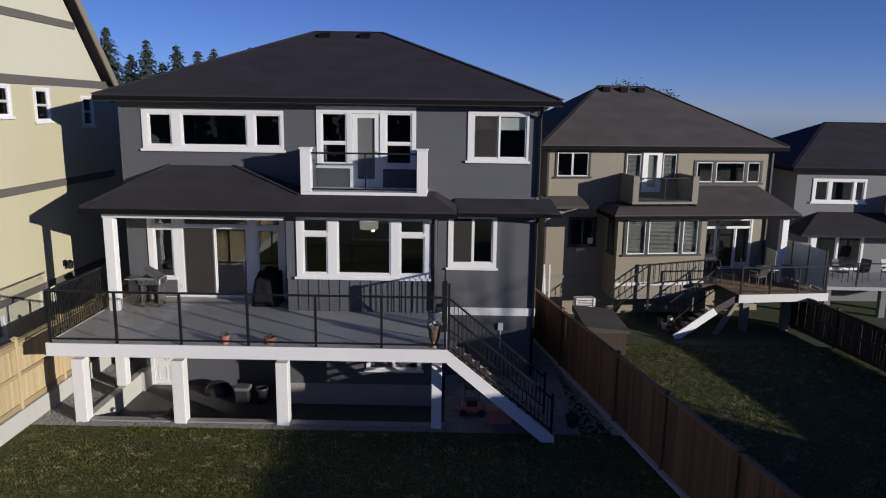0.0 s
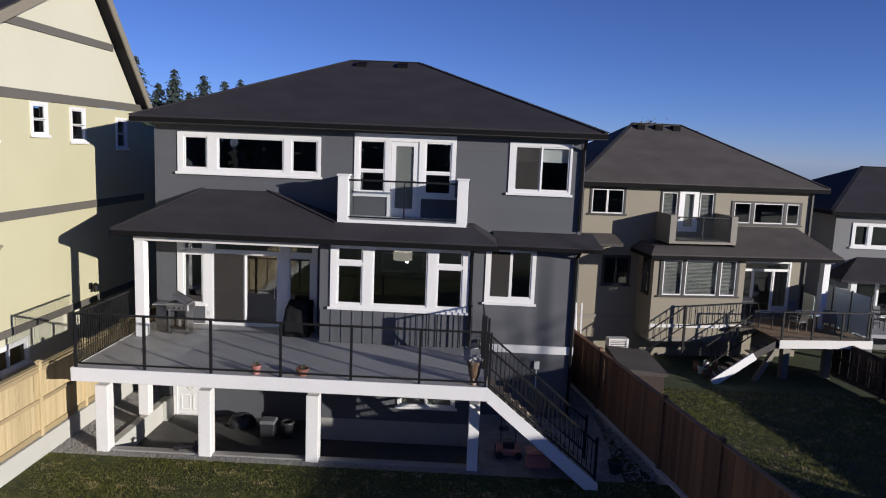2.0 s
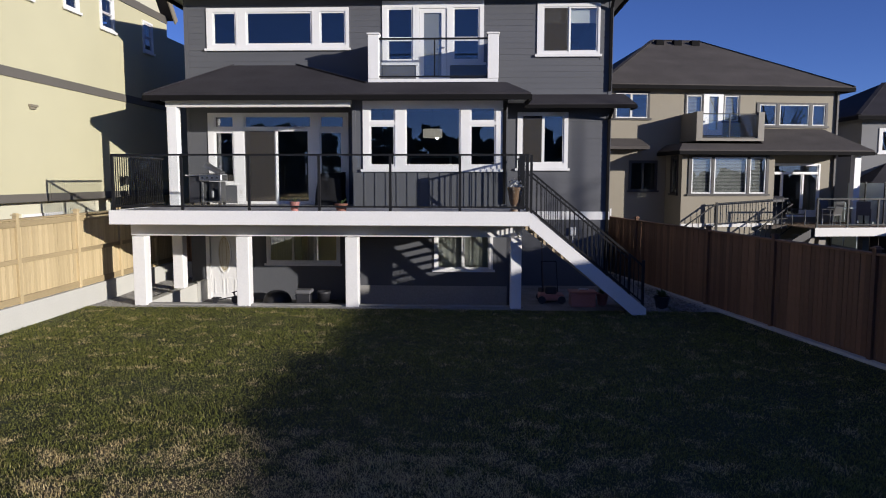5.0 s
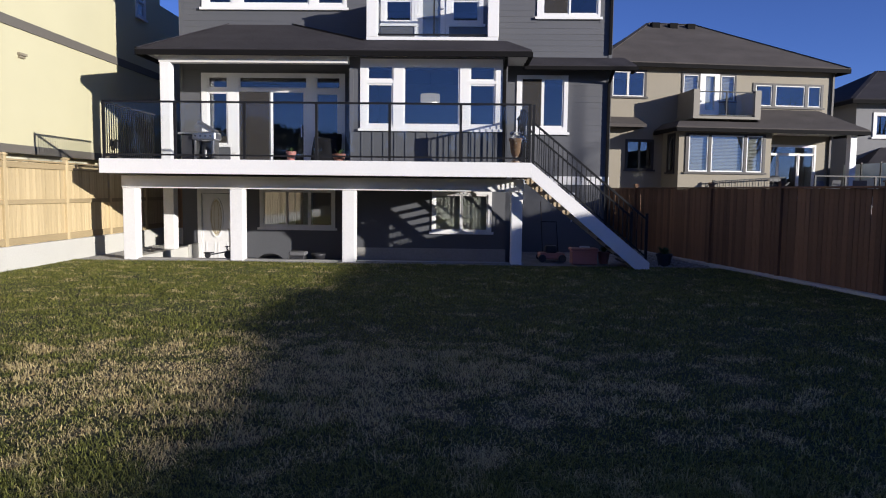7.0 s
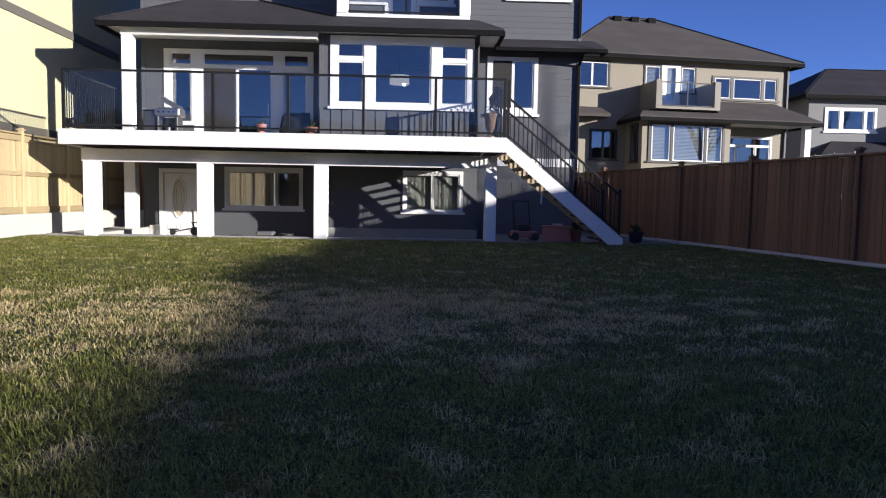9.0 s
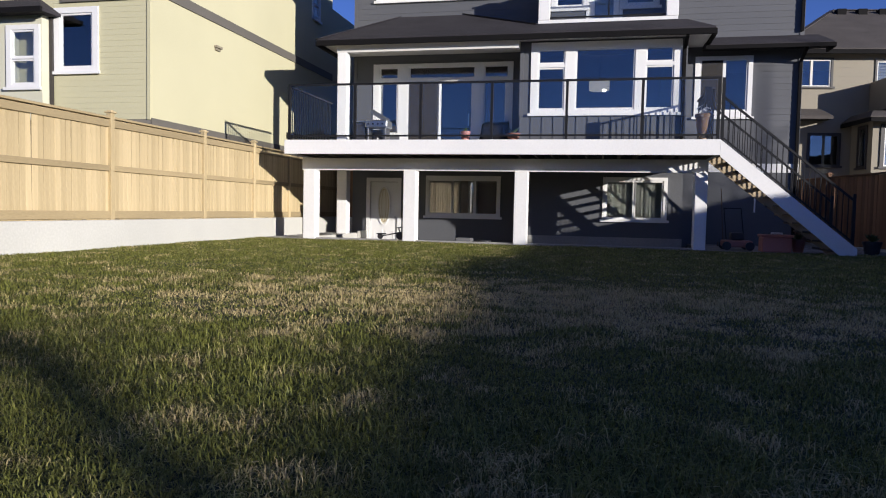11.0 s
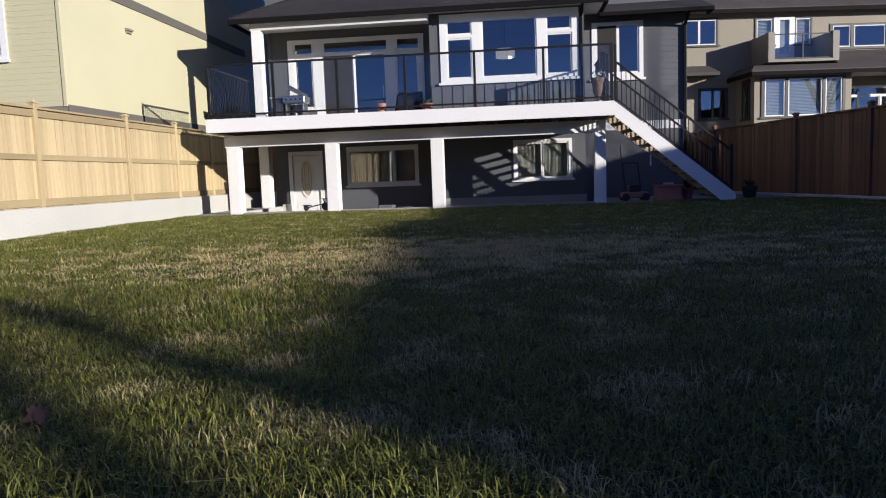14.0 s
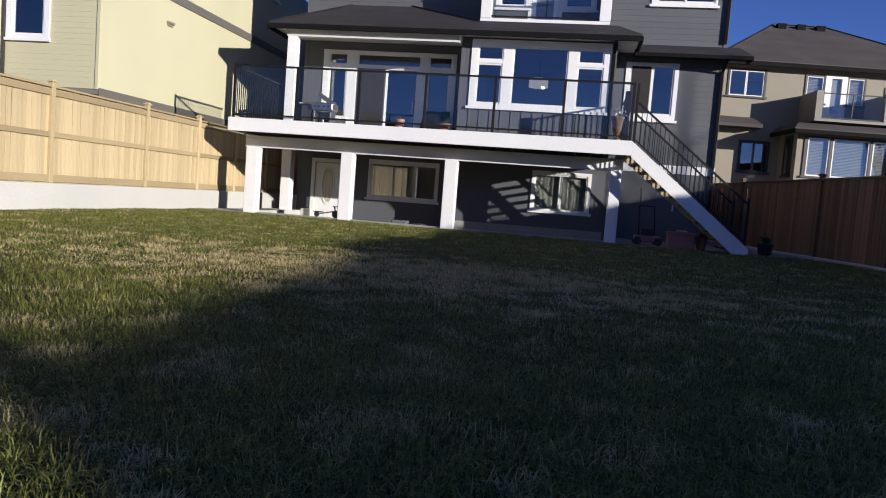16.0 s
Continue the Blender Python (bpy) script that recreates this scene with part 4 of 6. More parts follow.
# ---- neighbouring houses ----
def shell(owner, x0, x1, y0, y1, z0, z1, holes, mat, step=0.165, z_lap=None):
    bm = bmesh.new()
    plate(bm, x0, x1, z0, z1, y0, y0 + 0.18, [(a + 0.03, b - 0.03, c + 0.03, d - 0.03) for a, b, c, d in holes])
    w = part("wall", bm, mat, owner)
    for a, b in ((x0, x0 + 0.18), (x1 - 0.18, x1)):
        boxpart("wall", (a, b, y0 + 0.18, y1, z0, z1), mat, owner)
    boxpart("wall", (x0, x1, y1 - 0.18, y1, z0, z1), mat, owner)
    boxpart("partition_wall", (x0 + 0.18, x1 - 0.18, y0 + 3.4, y0 + 3.5, z0, z1), M_INTERIOR, owner, "interior wall coloured dark for a dim room")
    bm = bmesh.new()
    for a, b, z, top in laps(x0, x1, z_lap or z0, z1 - 0.03, holes, step):
        lap_board(bm, a, b, z, top, y0, proud=0.008)
    tagged(part("siding", bm, mat, w), kind="stuff")
    return w


def blinds(owner, x0, x1, y, z0, z1):
    bm = bmesh.new()
    z = z0
    while z < z1:
        box(bm, x0, x1, y, y + 0.03, z, z + 0.035)
        z += 0.055
    tagged(part("blind", bm, M_DIMBLIND, owner, "grey horizontal slat blind"), kind="stuff")


def small_balcony(owner, x0, x1, y0, y1, z0, z1, mat):
    b = boxpart("balcony", (x0, x1, y0, y1, z0, z0 + 0.1), mat, owner, "small balcony with solid sides")
    for a, c in ((x0, x0 + 0.24), (x1 - 0.24, x1)):
        boxpart("pier", (a, c, y0 - 0.01, y0 + 0.25, z0 + 0.1, z1), mat, b)
        boxpart("side_wall", (a + 0.06, c - 0.06, y0 + 0.25, y1 - 0.02, z0 + 0.1, z1), mat, b)
    bm = bmesh.new()
    box(bm, x0 + 0.24, x1 - 0.24, y0 + 0.06, y0 + 0.1, z1 - 0.1, z1 - 0.06)
    box(bm, x0 + 0.24, x1 - 0.24, y0 + 0.06, y0 + 0.1, z0 + 0.12, z0 + 0.16)
    box(bm, (x0 + x1) / 2 - 0.02, (x0 + x1) / 2 + 0.02, y0 + 0.06, y0 + 0.1, z0 + 0.16, z1 - 0.1)
    part("balcony_rail", bm, M_BLACK, b)
    boxpart("glass_panel", (x0 + 0.25, x1 - 0.25, y0 + 0.077, y0 + 0.083, z0 + 0.16, z1 - 0.1), M_RAILGLASS, b)


def lean_roof(owner, x0, x1, ye, ze, ybal, xa, xb, top, mat, name="porch_roof"):
    """Lower roof with a hip end at x1 and a balcony notch from xa to xb; rises from the eave to the wall at y = ybal + depth."""
    yw, zt = top
    s = (zt - ze) / (yw - ye)
    zb = ze + s * (ybal - ye)
    a, b = (x0, ye, ze), (x1, ye, ze)
    f, g = (x1 - 0.8, yw, zt), (xb + 0.02, yw, zt)
    c, d = (xb, ybal, zb), (x0 + (ybal - ye) * 0.6, ybal, zb)
    bw, cw, dw = (x1, yw, ze), (xb, yw, zb), (d[0], yw, zb)
    aw = (x0, yw, ze)
    low = lambda p: (p[0], p[1], ze - 0.05)
    bm = bmesh.new()
    solid(bm, [(a, b, f, g, c, d), (b, bw, f), (g, cw, c), (c, cw, dw, d), (a, d, dw, aw), (aw, dw, cw, g, f, bw, low(bw), low(aw)),
               (low(a), low(aw), low(bw), low(b)), (low(a), low(b), b, a), (low(b), low(bw), bw, b), (low(aw), low(a), a, aw)])
    r = part(name, bm, mat, owner)
    for p, q in ((a, b), (b, bw), (aw, a)):
        bm = bmesh.new()
        beam(bm, Vector(p) - Vector((0, 0, 0.12)), Vector(q) - Vector((0, 0, 0.12)), 0.07, 0.14)
        part("gutter", bm, M_FASCIA, r)
    boxpart("soffit", (x0 + 0.04, x1 - 0.04, ye + 0.04, yw - 0.02, ze - 0.09, ze - 0.055), M_SOFFIT, r)
    return r


# tan house with brown roof
tan = thing("house", "two-storey tan-sided house with brown hip roof and dark window trim", "house", "row of houses")
TY = 8.2
T_BED, T_DOOR, T_STRIP = (7.68, 9.12, 5.58, 6.72), (10.55, 12.8, 5.0, 6.66), (13.5, 16.48, 5.32, 6.34)
T_KIT, T_SLIDE = (8.34, 9.5, 2.66, 3.95), (13.75, 16.3, 1.62, 3.85)
shell(tan, 7.42, 16.85, TY, 16.5, -0.4, 7.02, [T_BED, T_DOOR, T_STRIP, T_KIT, T_SLIDE, (10.1, 13.25, 1.7, 4.1)], M_TAN)
window(tan, TY, T_BED, [(7.8, 8.34, 5.7, 6.6), (8.42, 9.0, 5.7, 6.6)], M_DARKTRIM, M_SOFFIT, "bedroom window with dark trim")
window(tan, TY, T_STRIP, [(13.66, 14.28, 5.46, 6.22), (14.5, 15.66, 5.46, 6.22), (15.88, 16.34, 5.46, 6.22)], M_DARKTRIM, M_SOFFIT, "wide three-light window with dark trim")
window(tan, TY, (10.55, 11.3, 5.5, 6.66), [(10.66, 11.2, 5.6, 6.55)], M_DARKTRIM, M_SOFFIT, "sidelight with dark trim")
window(tan, TY, (12.1, 12.8, 5.5, 6.66), [(12.2, 12.7, 5.6, 6.55)], M_DARKTRIM, M_SOFFIT, "sidelight with dark trim")
blinds(tan, 10.66, 11.2, TY + 0.1, 5.62, 6.6)
blinds(tan, 12.2, 12.7, TY + 0.1, 5.62, 6.6)
for a, b in ((10.55, 11.3), (12.1, 12.8)):
    boxpart("apron_panel", (a, b, TY - 0.02, TY + 0.16, 5.0, 5.495), M_TAN, tan)
bm = bmesh.new()
plate(bm, 11.3, 12.1, 5.0, 6.66, TY - 0.05, TY + 0.06, [(11.52, 11.9, 5.2, 6.55)])
td = part("balcony_door", bm, M_WHITE, tan, "white glazed balcony door")
boxpart("pane", (11.51, 11.91, TY, TY + 0.006, 5.19, 6.56), M_GLASS, td)
boxpart("door_blind", (11.45, 11.97, TY + 0.07, TY + 0.076, 5.1, 6.6), M_DIMBLIND, td, "grey blind behind the glass")
window(tan, TY, T_KIT, [(8.45, 8.88, 2.78, 3.84), (8.96, 9.4, 2.78, 3.84)], M_DARKTRIM, M_DARKTRIM, "kitchen window with dark trim")
window(tan, TY, T_SLIDE, [(13.9, 14.65, 1.72, 3.4), (14.75, 15.5, 1.72, 3.4), (15.62, 16.18, 1.9, 3.4), (13.9, 16.18, 3.5, 3.75)], M_WHITE, M_WHITE, "white patio door", sill=False, name="patio_door")
bm = bmesh.new()
plate(bm, 9.85, 13.5, 0.9, 4.25, 6.65, 6.8, [(10.15, 13.2, 2.6, 4.08)])
tbay = part("bay", bm, M_TAN, tan, "tan projecting bay")
for x, holes in ((9.85, [(7.0, 7.6, 2.6, 4.08)]), (13.35, ())):
    bm = bmesh.new()
    plate(bm, 6.8, TY - 0.01, 0.9, 4.25, x, x + 0.15, holes, "x")
    part("bay_side", bm, M_TAN, tbay)
boxpart("bay_floor", (9.85, 13.5, 6.65, TY - 0.01, 0.75, 0.895), M_TANTRIM, tan)
boxpart("belt_trim", (9.83, 13.52, 6.61, 6.648, 1.32, 1.46), M_SOFFIT, tan, "pale belt board")
boxpart("belt_trim", (7.42, 9.84, TY - 0.05, TY - 0.018, 1.32, 1.46), M_TANTRIM, tan)
window(tan, 6.65, (10.1, 13.25, 2.55, 4.12), [(10.27, 10.95, 2.68, 4.0), (11.15, 12.35, 2.68, 4.0), (12.55, 13.1, 2.68, 4.0)], M_DARKTRIM, M_WHITE, "three-light bay window with dark trim and blinds")
window(tan, 9.85, (6.97, 7.63, 2.55, 4.12), [(7.09, 7.51, 2.68, 4.0)], M_DARKTRIM, M_DARKTRIM, "narrow bay side window", axis="x", sign=-1)
for a, b in ((10.25, 10.97), (11.13, 12.37), (12.53, 13.12)):
    blinds(tan, a, b, 6.75, 2.68, 4.0)
hip_roof(tan, (6.95, 17.3, 7.72, 17.0, 6.98), (10.6, 12.75, 12.0, 9.5), M_ROOF_BROWN, "brown shingled hip roof")
for x in (10.75, 11.55, 12.35):
    bm = bmesh.new()
    box(bm, x - 0.17, x + 0.17, 11.45, 11.75, 9.15, 9.42)
    part("roof_vent", bm, M_FASCIA, tan)
lean_roof(tan, 9.5, 17.1, 6.1, 4.32, 6.67, 10.35, 13.0, (TY + 0.05, 5.3), M_ROOF_BROWN)
small_balcony(tan, 10.35, 13.0, 6.63, TY, 4.68, 5.8, M_TANTRIM)
bm = bmesh.new()
solid(bm, [((7.1, 7.5, 4.5), (8.92, 7.5, 4.5), (8.75, 8.22, 4.85), (7.1, 8.22, 4.85)), ((7.1, 7.5, 4.38), (7.1, 8.22, 4.38), (8.92, 8.22, 4.38), (8.92, 7.5, 4.38)),
           ((7.1, 7.5, 4.38), (8.92, 7.5, 4.38), (8.92, 7.5, 4.5), (7.1, 7.5, 4.5)), ((7.1, 7.5, 4.38), (7.1, 7.5, 4.5), (7.1, 8.22, 4.85), (7.1, 8.22, 4.38)),
           ((8.92, 7.5, 4.38), (8.92, 8.22, 4.38), (8.75, 8.22, 4.85), (8.92, 7.5, 4.5)), ((7.1, 8.22, 4.38), (7.1, 8.22, 4.85), (8.75, 8.22, 4.85), (8.92, 8.22, 4.38))])
part("pent_roof", bm, M_ROOF_BROWN, tan)
for x in (7.36, 16.86):
    bm = bmesh.new()
    beam(bm, (x, 8.12, 6.9), (x, 8.12, 0.0), 0.08, 0.06, (0, 1, 0.01))
    part("downspout", bm, M_DARKTRIM, tan)

tdeck = thing("deck", "wooden deck of the tan house with pale fascia", "deck")
for k in range(24):
    boxpart("deck_board", (13.95, 17.45, 4.55 + k * 0.15, 4.69 + k * 0.15, 1.56, 1.6), M_TREAD, tdeck)
boxpart("fascia_board", (13.9, 17.5, 4.5, 4.545, 1.3, 1.62), M_SOFFIT, tdeck, "pale fascia board")
for x in (14.5, 16.2, 17.2):
    boxpart("deck_post", (x, x + 0.26, 5.2, 5.46, -0.35, 1.55), M_TANTRIM, tdeck)
bm = bmesh.new()
beam(bm, (14.2, 5.0, 1.4), (13.3, 5.0, -0.2), 0.2, 0.14)
part("brace", bm, M_TANTRIM, tdeck)
boxpart("porch_post", (16.55, 16.8, 6.4, 6.65, 1.6, 4.42), M_WHITE, tdeck, "white porch post")
boxpart("landing", (13.0, 13.945, 6.35, 8.1, 1.46, 1.6), M_DARKENED_WOOD, tdeck)
trail = thing("deck_railing", "dark metal railing of the tan house deck", "railing")
for x in (14.0, 15.15, 16.3, 17.42):
    boxpart("rail_post", (x - 0.03, x + 0.03, 4.56, 4.62, 1.6, 2.65), M_BLACK, trail)
boxpart("top_rail", (13.97, 17.45, 4.56, 4.62, 2.651, 2.7), M_BLACK, trail)
boxpart("bottom_rail", (13.97, 17.45, 4.57, 4.61, 1.7, 1.74), M_BLACK, trail)
screen = thing("privacy_screen", "frosted glass privacy screen at the deck edge", "screen")
for k in range(3):
    y = 4.75 + k * 1.1
    boxpart("frosted_panel", (17.4, 17.42, y, y + 1.02, 1.72, 3.25), M_FROST, screen)
    boxpart("screen_post", (17.38, 17.44, y - 0.06, y - 0.01, 1.6, 3.3), M_BLACK, screen)
tst = thing("staircase", "wooden stairs with pale stringer down from the tan house deck", "stairs")
bm = bmesh.new()
beam(bm, (13.05, 4.6, 0.98), (11.55, 4.6, -0.08), 0.06, 0.3)
part("stringer", bm, M_WHITE, tst, "pale lower stringer")
# same stringer further up, with the shadow over it put into a dark colour
bm = bmesh.new()
beam(bm, (13.95, 4.62, 1.5), (13.06, 4.62, 0.985), 0.05, 0.26)
part("stringer", bm, M_DARKTRIM, tst, "upper stringer coloured dark for shade")
# these treads take the dark wood to carry the shade they lie in
for k in range(9):
    boxpart("tread", (13.7 - k * 0.235 - 0.14, 13.7 - k * 0.235 + 0.1, 4.65, 5.4, 1.28 - k * 0.165, 1.32 - k * 0.165), M_DARKENED_WOOD, tst)
tsr = thing("stair_railing", "dark picket handrail beside the tan house stairs", "railing", "stair railings")
bar_rail(tsr, (13.9, 6.0, 1.45), (11.9, 6.0, -0.05), 1.0, 0.2, 0.12)
bar_rail(tsr, (11.1, 6.3, 1.55), (13.9, 6.3, 1.75), 0.9, 0.22, 0.12)
bar_rail(tsr, (9.5, 6.3, 0.4), (11.1, 6.3, 1.55), 0.9, 0.22, 0.12)
boxpart("newel", (11.06, 11.14, 6.26, 6.34, 0.4, 2.5), M_BLACK, tsr)

# grey house further along
grey = thing("house", "grey-sided house with white trim and dark hip roof", "house", "row of houses")
GY = 11.2
G_STRIP, G_DOOR = (19.95, 22.4, 4.3, 5.45), (23.4, 26.0, 4.2, 5.6)
shell(grey, 19.2, 30.5, GY, 19.5, -0.4, 5.95, [G_STRIP, G_DOOR, (20.2, 22.6, 1.2, 3.0), (24.2, 26.8, 1.4, 3.0)], M_GREY)
window(grey, GY, G_STRIP, [(20.12, 20.6, 4.48, 5.3), (20.85, 21.75, 4.48, 5.3), (21.95, 22.25, 4.48, 5.3)], M_WHITE, M_WHITE, "wide three-light window with white casing")
window(grey, GY, G_DOOR, [(23.6, 24.15, 4.4, 5.45), (24.4, 24.95, 4.25, 5.45), (25.2, 25.8, 4.4, 5.45)], M_WHITE, M_WHITE, "balcony door and sidelights with white casing")
window(grey, GY, (20.2, 22.6, 1.2, 3.0), [(20.35, 21.3, 1.3, 2.85), (21.45, 22.45, 1.3, 2.85)], M_WHITE, M_WHITE, "white patio door", sill=False, name="patio_door")
window(grey, GY, (24.2, 26.8, 1.4, 3.0), [(24.4, 25.4, 1.6, 2.85), (25.6, 26.6, 1.6, 2.85)], M_WHITE, M_WHITE, "living room window with white casing")
hip_roof(grey, (18.75, 31.0, 10.7, 20.0, 6.0), (22.3, 27.5, 15.3, 7.95), M_ROOF, "dark shingled hip roof")
bm = bmesh.new()
gr = [(18.9, 9.6, 3.1), (27.0, 9.6, 3.1), (27.0, 11.25, 3.95), (20.4, 11.25, 3.95), (18.9, 11.25, 3.1)]
solid(bm, [(gr[0], gr[1], gr[2], gr[3]), (gr[0], gr[3], gr[4]), (gr[4], gr[3], gr[2], (27.0, 11.25, 3.0), (18.9, 11.25, 3.0)), ((18.9, 9.6, 3.0), (18.9, 11.25, 3.0), (27.0, 11.25, 3.0), (27.0, 9.6, 3.0)),
           ((18.9, 9.6, 3.0), (27.0, 9.6, 3.0), gr[1], gr[0]), (gr[1], (27.0, 9.6, 3.0), (27.0, 11.25, 3.0), gr[2]), ((18.9, 9.6, 3.0), gr[0], gr[4], (18.9, 11.25, 3.0))])
part("porch_roof", bm, M_ROOF, grey)
small_balcony(grey, 23.3, 26.1, 10.3, GY, 3.6, 4.75, M_WHITE)
gd = thing("deck", "grey deck of the far house with glass railing", "deck")
boxpart("deck_floor", (19.3, 26.5, 8.2, GY - 0.02, 0.95, 1.1), M_DECK, gd)
for x in (19.6, 22.0, 24.5):
    boxpart("deck_post", (x, x + 0.25, 8.4, 8.65, -0.35, 0.949), M_GREY, gd)
boxpart("porch_post", (19.5, 19.75, 9.9, 10.15, 1.1, 2.95), M_WHITE, gd)
grl = thing("deck_railing", "frosted glass and dark metal railing", "railing")
for k in range(4):
    boxpart("frosted_panel", (18.2 + 0.0, 18.22, 7.0 + k * 1.1, 8.0 + k * 1.1, 0.3, 2.2), M_FROST, grl)
for k in range(6):
    boxpart("rail_post", (19.35 + k * 1.4, 19.4 + k * 1.4, 8.22, 8.27, 1.1, 2.1), M_BLACK, grl)
boxpart("top_rail", (19.35, 26.45, 8.22, 8.27, 2.1, 2.15), M_BLACK, grl)

# pale yellow house on the other side
yel = thing("house", "pale yellow stucco house with taupe bands and steep dark gable", "house", "row of houses")
YX, YA, YB2 = -9.35, -6.12, 5.2
boxpart("wing_wall", (-19, YX, YB2, 14.0, -0.3, 8.4), M_YELLOW, yel)
wins = [(-4.5, -3.0, 7.7, 8.84), (-1.55, -0.76, 7.86, 8.84), (0.4, 1.25, 7.7, 8.8), (3.2, 3.95, 7.5, 8.6)]
bm = bmesh.new()
plate(bm, YA, YB2, 2.76, 8.86, YX - 0.2, YX, [(a + 0.03, b - 0.03, c + 0.03, d - 0.03) for a, b, c, d in wins], "x")
part("wall", bm, M_YELLOW, yel)
# shade beneath the overhang is helped by the darker taupe of this slab
boxpart("floor_overhang", (-19, YX, YA, YB2, 2.64, 2.755), M_TANTRIM, yel, "underside of the overhanging storey, coloured darker for shade")
bm = bmesh.new()
plate(bm, YA + 0.6, YB2, -0.3, 2.635, -9.85, -9.65, [(-3.35, -1.65, 1.5, 2.2)], "x")
part("foundation_wall", bm, M_CREAM, yel)
boxpart("foundation_wall", (-19, -10.4, YA + 0.6, YB2, -0.3, 2.635), M_INTERIOR, yel)
boxpart("foundation_wall", (-10.4, -9.85, YA + 0.6, YA + 0.8, -0.3, 2.635), M_CREAM, yel)
window(yel, -9.65, (-3.4, -1.6, 1.45, 2.25), [(-3.25, -2.55, 1.6, 2.1), (-2.45, -1.75, 1.6, 2.1)], M_WHITE, M_WHITE, "white-cased basement window", axis="x", sign=1)
bm = bmesh.new()
plate(bm, -19, YX - 0.2, 2.76, 8.86, YA, YA + 0.2, [(-11.85, -10.75, 3.87, 5.33)])
yb = part("wall", bm, M_YLAP, yel)
bm = bmesh.new()
for a, b, z, top in laps(-11.94, YX - 0.07, 2.76, 8.8, [(-11.9, -10.7, 3.82, 5.38)], 0.13):
    lap_board(bm, a, b, z, top, YA, proud=0.009)
tagged(part("siding", bm, M_YLAP, yb), kind="stuff")
boxpart("corner_board", (YX - 0.07, YX + 0.012, YA - 0.03, YA + 0.06, 2.75, 8.86), M_YLAP, yel)
boxpart("wall", (-19, YX - 0.2, YB2 - 0.2, YB2, 2.76, 8.86), M_YELLOW, yel)
boxpart("partition_wall", (-13.0, -12.9, YA + 0.2, YB2 - 0.2, 2.76, 8.86), M_INTERIOR, yel, "interior wall coloured dark for a dim room")
for o in wins:
    a, b, c, d = o
    m, q = (c + d) / 2, (a + b) / 2
    wide = b - a > 1.2
    lights = [(a + 0.14, q - 0.05, c + 0.15, d - 0.13), (q + 0.05, b - 0.14, c + 0.15, d - 0.13)] if wide else [(a + 0.13, b - 0.13, m + 0.05, d - 0.12), (a + 0.13, b - 0.13, c + 0.15, m - 0.02)]
    window(yel, YX, o, lights, M_WHITE, M_WHITE, "white-cased sliding window" if wide else "small white-cased sash window", axis="x", sign=1)
window(yel, YA, (-11.9, -10.7, 3.82, 5.38), [(-11.7, -10.9, 4.02, 5.2)], M_WHITE, M_WHITE, "white-cased window")
# bay with a small dark hip roof
bm = bmesh.new()
plate(bm, -14.5, -12.0, 2.76, 5.2, YA - 0.3, YA - 0.01, [(-12.9, -12.1, 3.47, 4.88)])
ybay = part("bay", bm, M_CREAM, yel, "projecting pale yellow bay")
window(yel, YA - 0.3, (-12.96, -12.04, 3.42, 4.94), [(-12.78, -12.22, 4.22, 4.78), (-12.78, -12.22, 3.6, 4.1)], M_WHITE, M_WHITE, "white-cased bay sash window")
bm = bmesh.new()
e0, e1, t0, t1 = (-14.7, YA - 0.62, 5.24), (-11.72, YA - 0.62, 5.24), (-14.4, YA - 0.02, 5.62), (-12.3, YA - 0.02, 5.62)
w0, w1 = (-14.7, YA - 0.02, 5.24), (-11.72, YA - 0.02, 5.24)
drop = lambda p: (p[0], p[1], 5.16)
solid(bm, [(e0, e1, t1, t0), (e1, w1, t1), (w0, e0, t0), (w1, w0, t0, t1), (drop(e0), drop(w0), drop(w1), drop(e1)), (drop(e0), drop(e1), e1, e0), (drop(e1), drop(w1), w1, e1), (drop(w0), drop(e0), e0, w0), (drop(w1), drop(w0), w0, w1)])
part("bay_roof", bm, M_ROOF, ybay, "small dark shingled bay roof")
bm = bmesh.new()
beam(bm, (-14.7, YA - 0.65, 5.19), (-11.7, YA - 0.65, 5.19), 0.07, 0.12)
part("gutter", bm, M_FASCIA, ybay)
bm = bmesh.new()
beam(bm, (-11.95, YA - 0.06, 5.3), (-11.95, YA - 0.06, 2.4), 0.08, 0.06, (0, 1, 0.01))
part("downspout", bm, M_DARKTRIM, yel)
for z0, z1 in ((2.58, 2.79), (5.67, 5.91), (8.87, 9.13)):
    boxpart("band", (YX + 0.001, YX + 0.035, YA, YB2, z0, z1), M_YBAND, yel, "taupe band board")
boxpart("band", (-11.7, YX + 0.035, YA - 0.055, YA - 0.031, 5.5, 5.74), M_YBAND, yel, "taupe band board")
PK, PZ = 1.6, 13.0
bm = bmesh.new()
g1, g2, g3 = (YX - 0.1, 5.0, 9.1), (YX - 0.1, PK, PZ), (YX - 0.1, -6.6, 9.1)
back = lambda p: (-19, p[1], p[2])
solid(bm, [(g1, g2, g3), (back(g1), back(g3), back(g2)), (g1, g3, back(g3), back(g1)), (g1, back(g1), back(g2), g2), (g2, back(g2), back(g3), g3)])
part("gable", bm, M_CREAM, yel, "cream stucco gable")
bm = bmesh.new()
plate(bm, -2.6, 3.3, 10.78, 11.01, YX - 0.1, YX - 0.05, (), "x")
part("band", bm, M_YBAND, yel, "taupe band board")
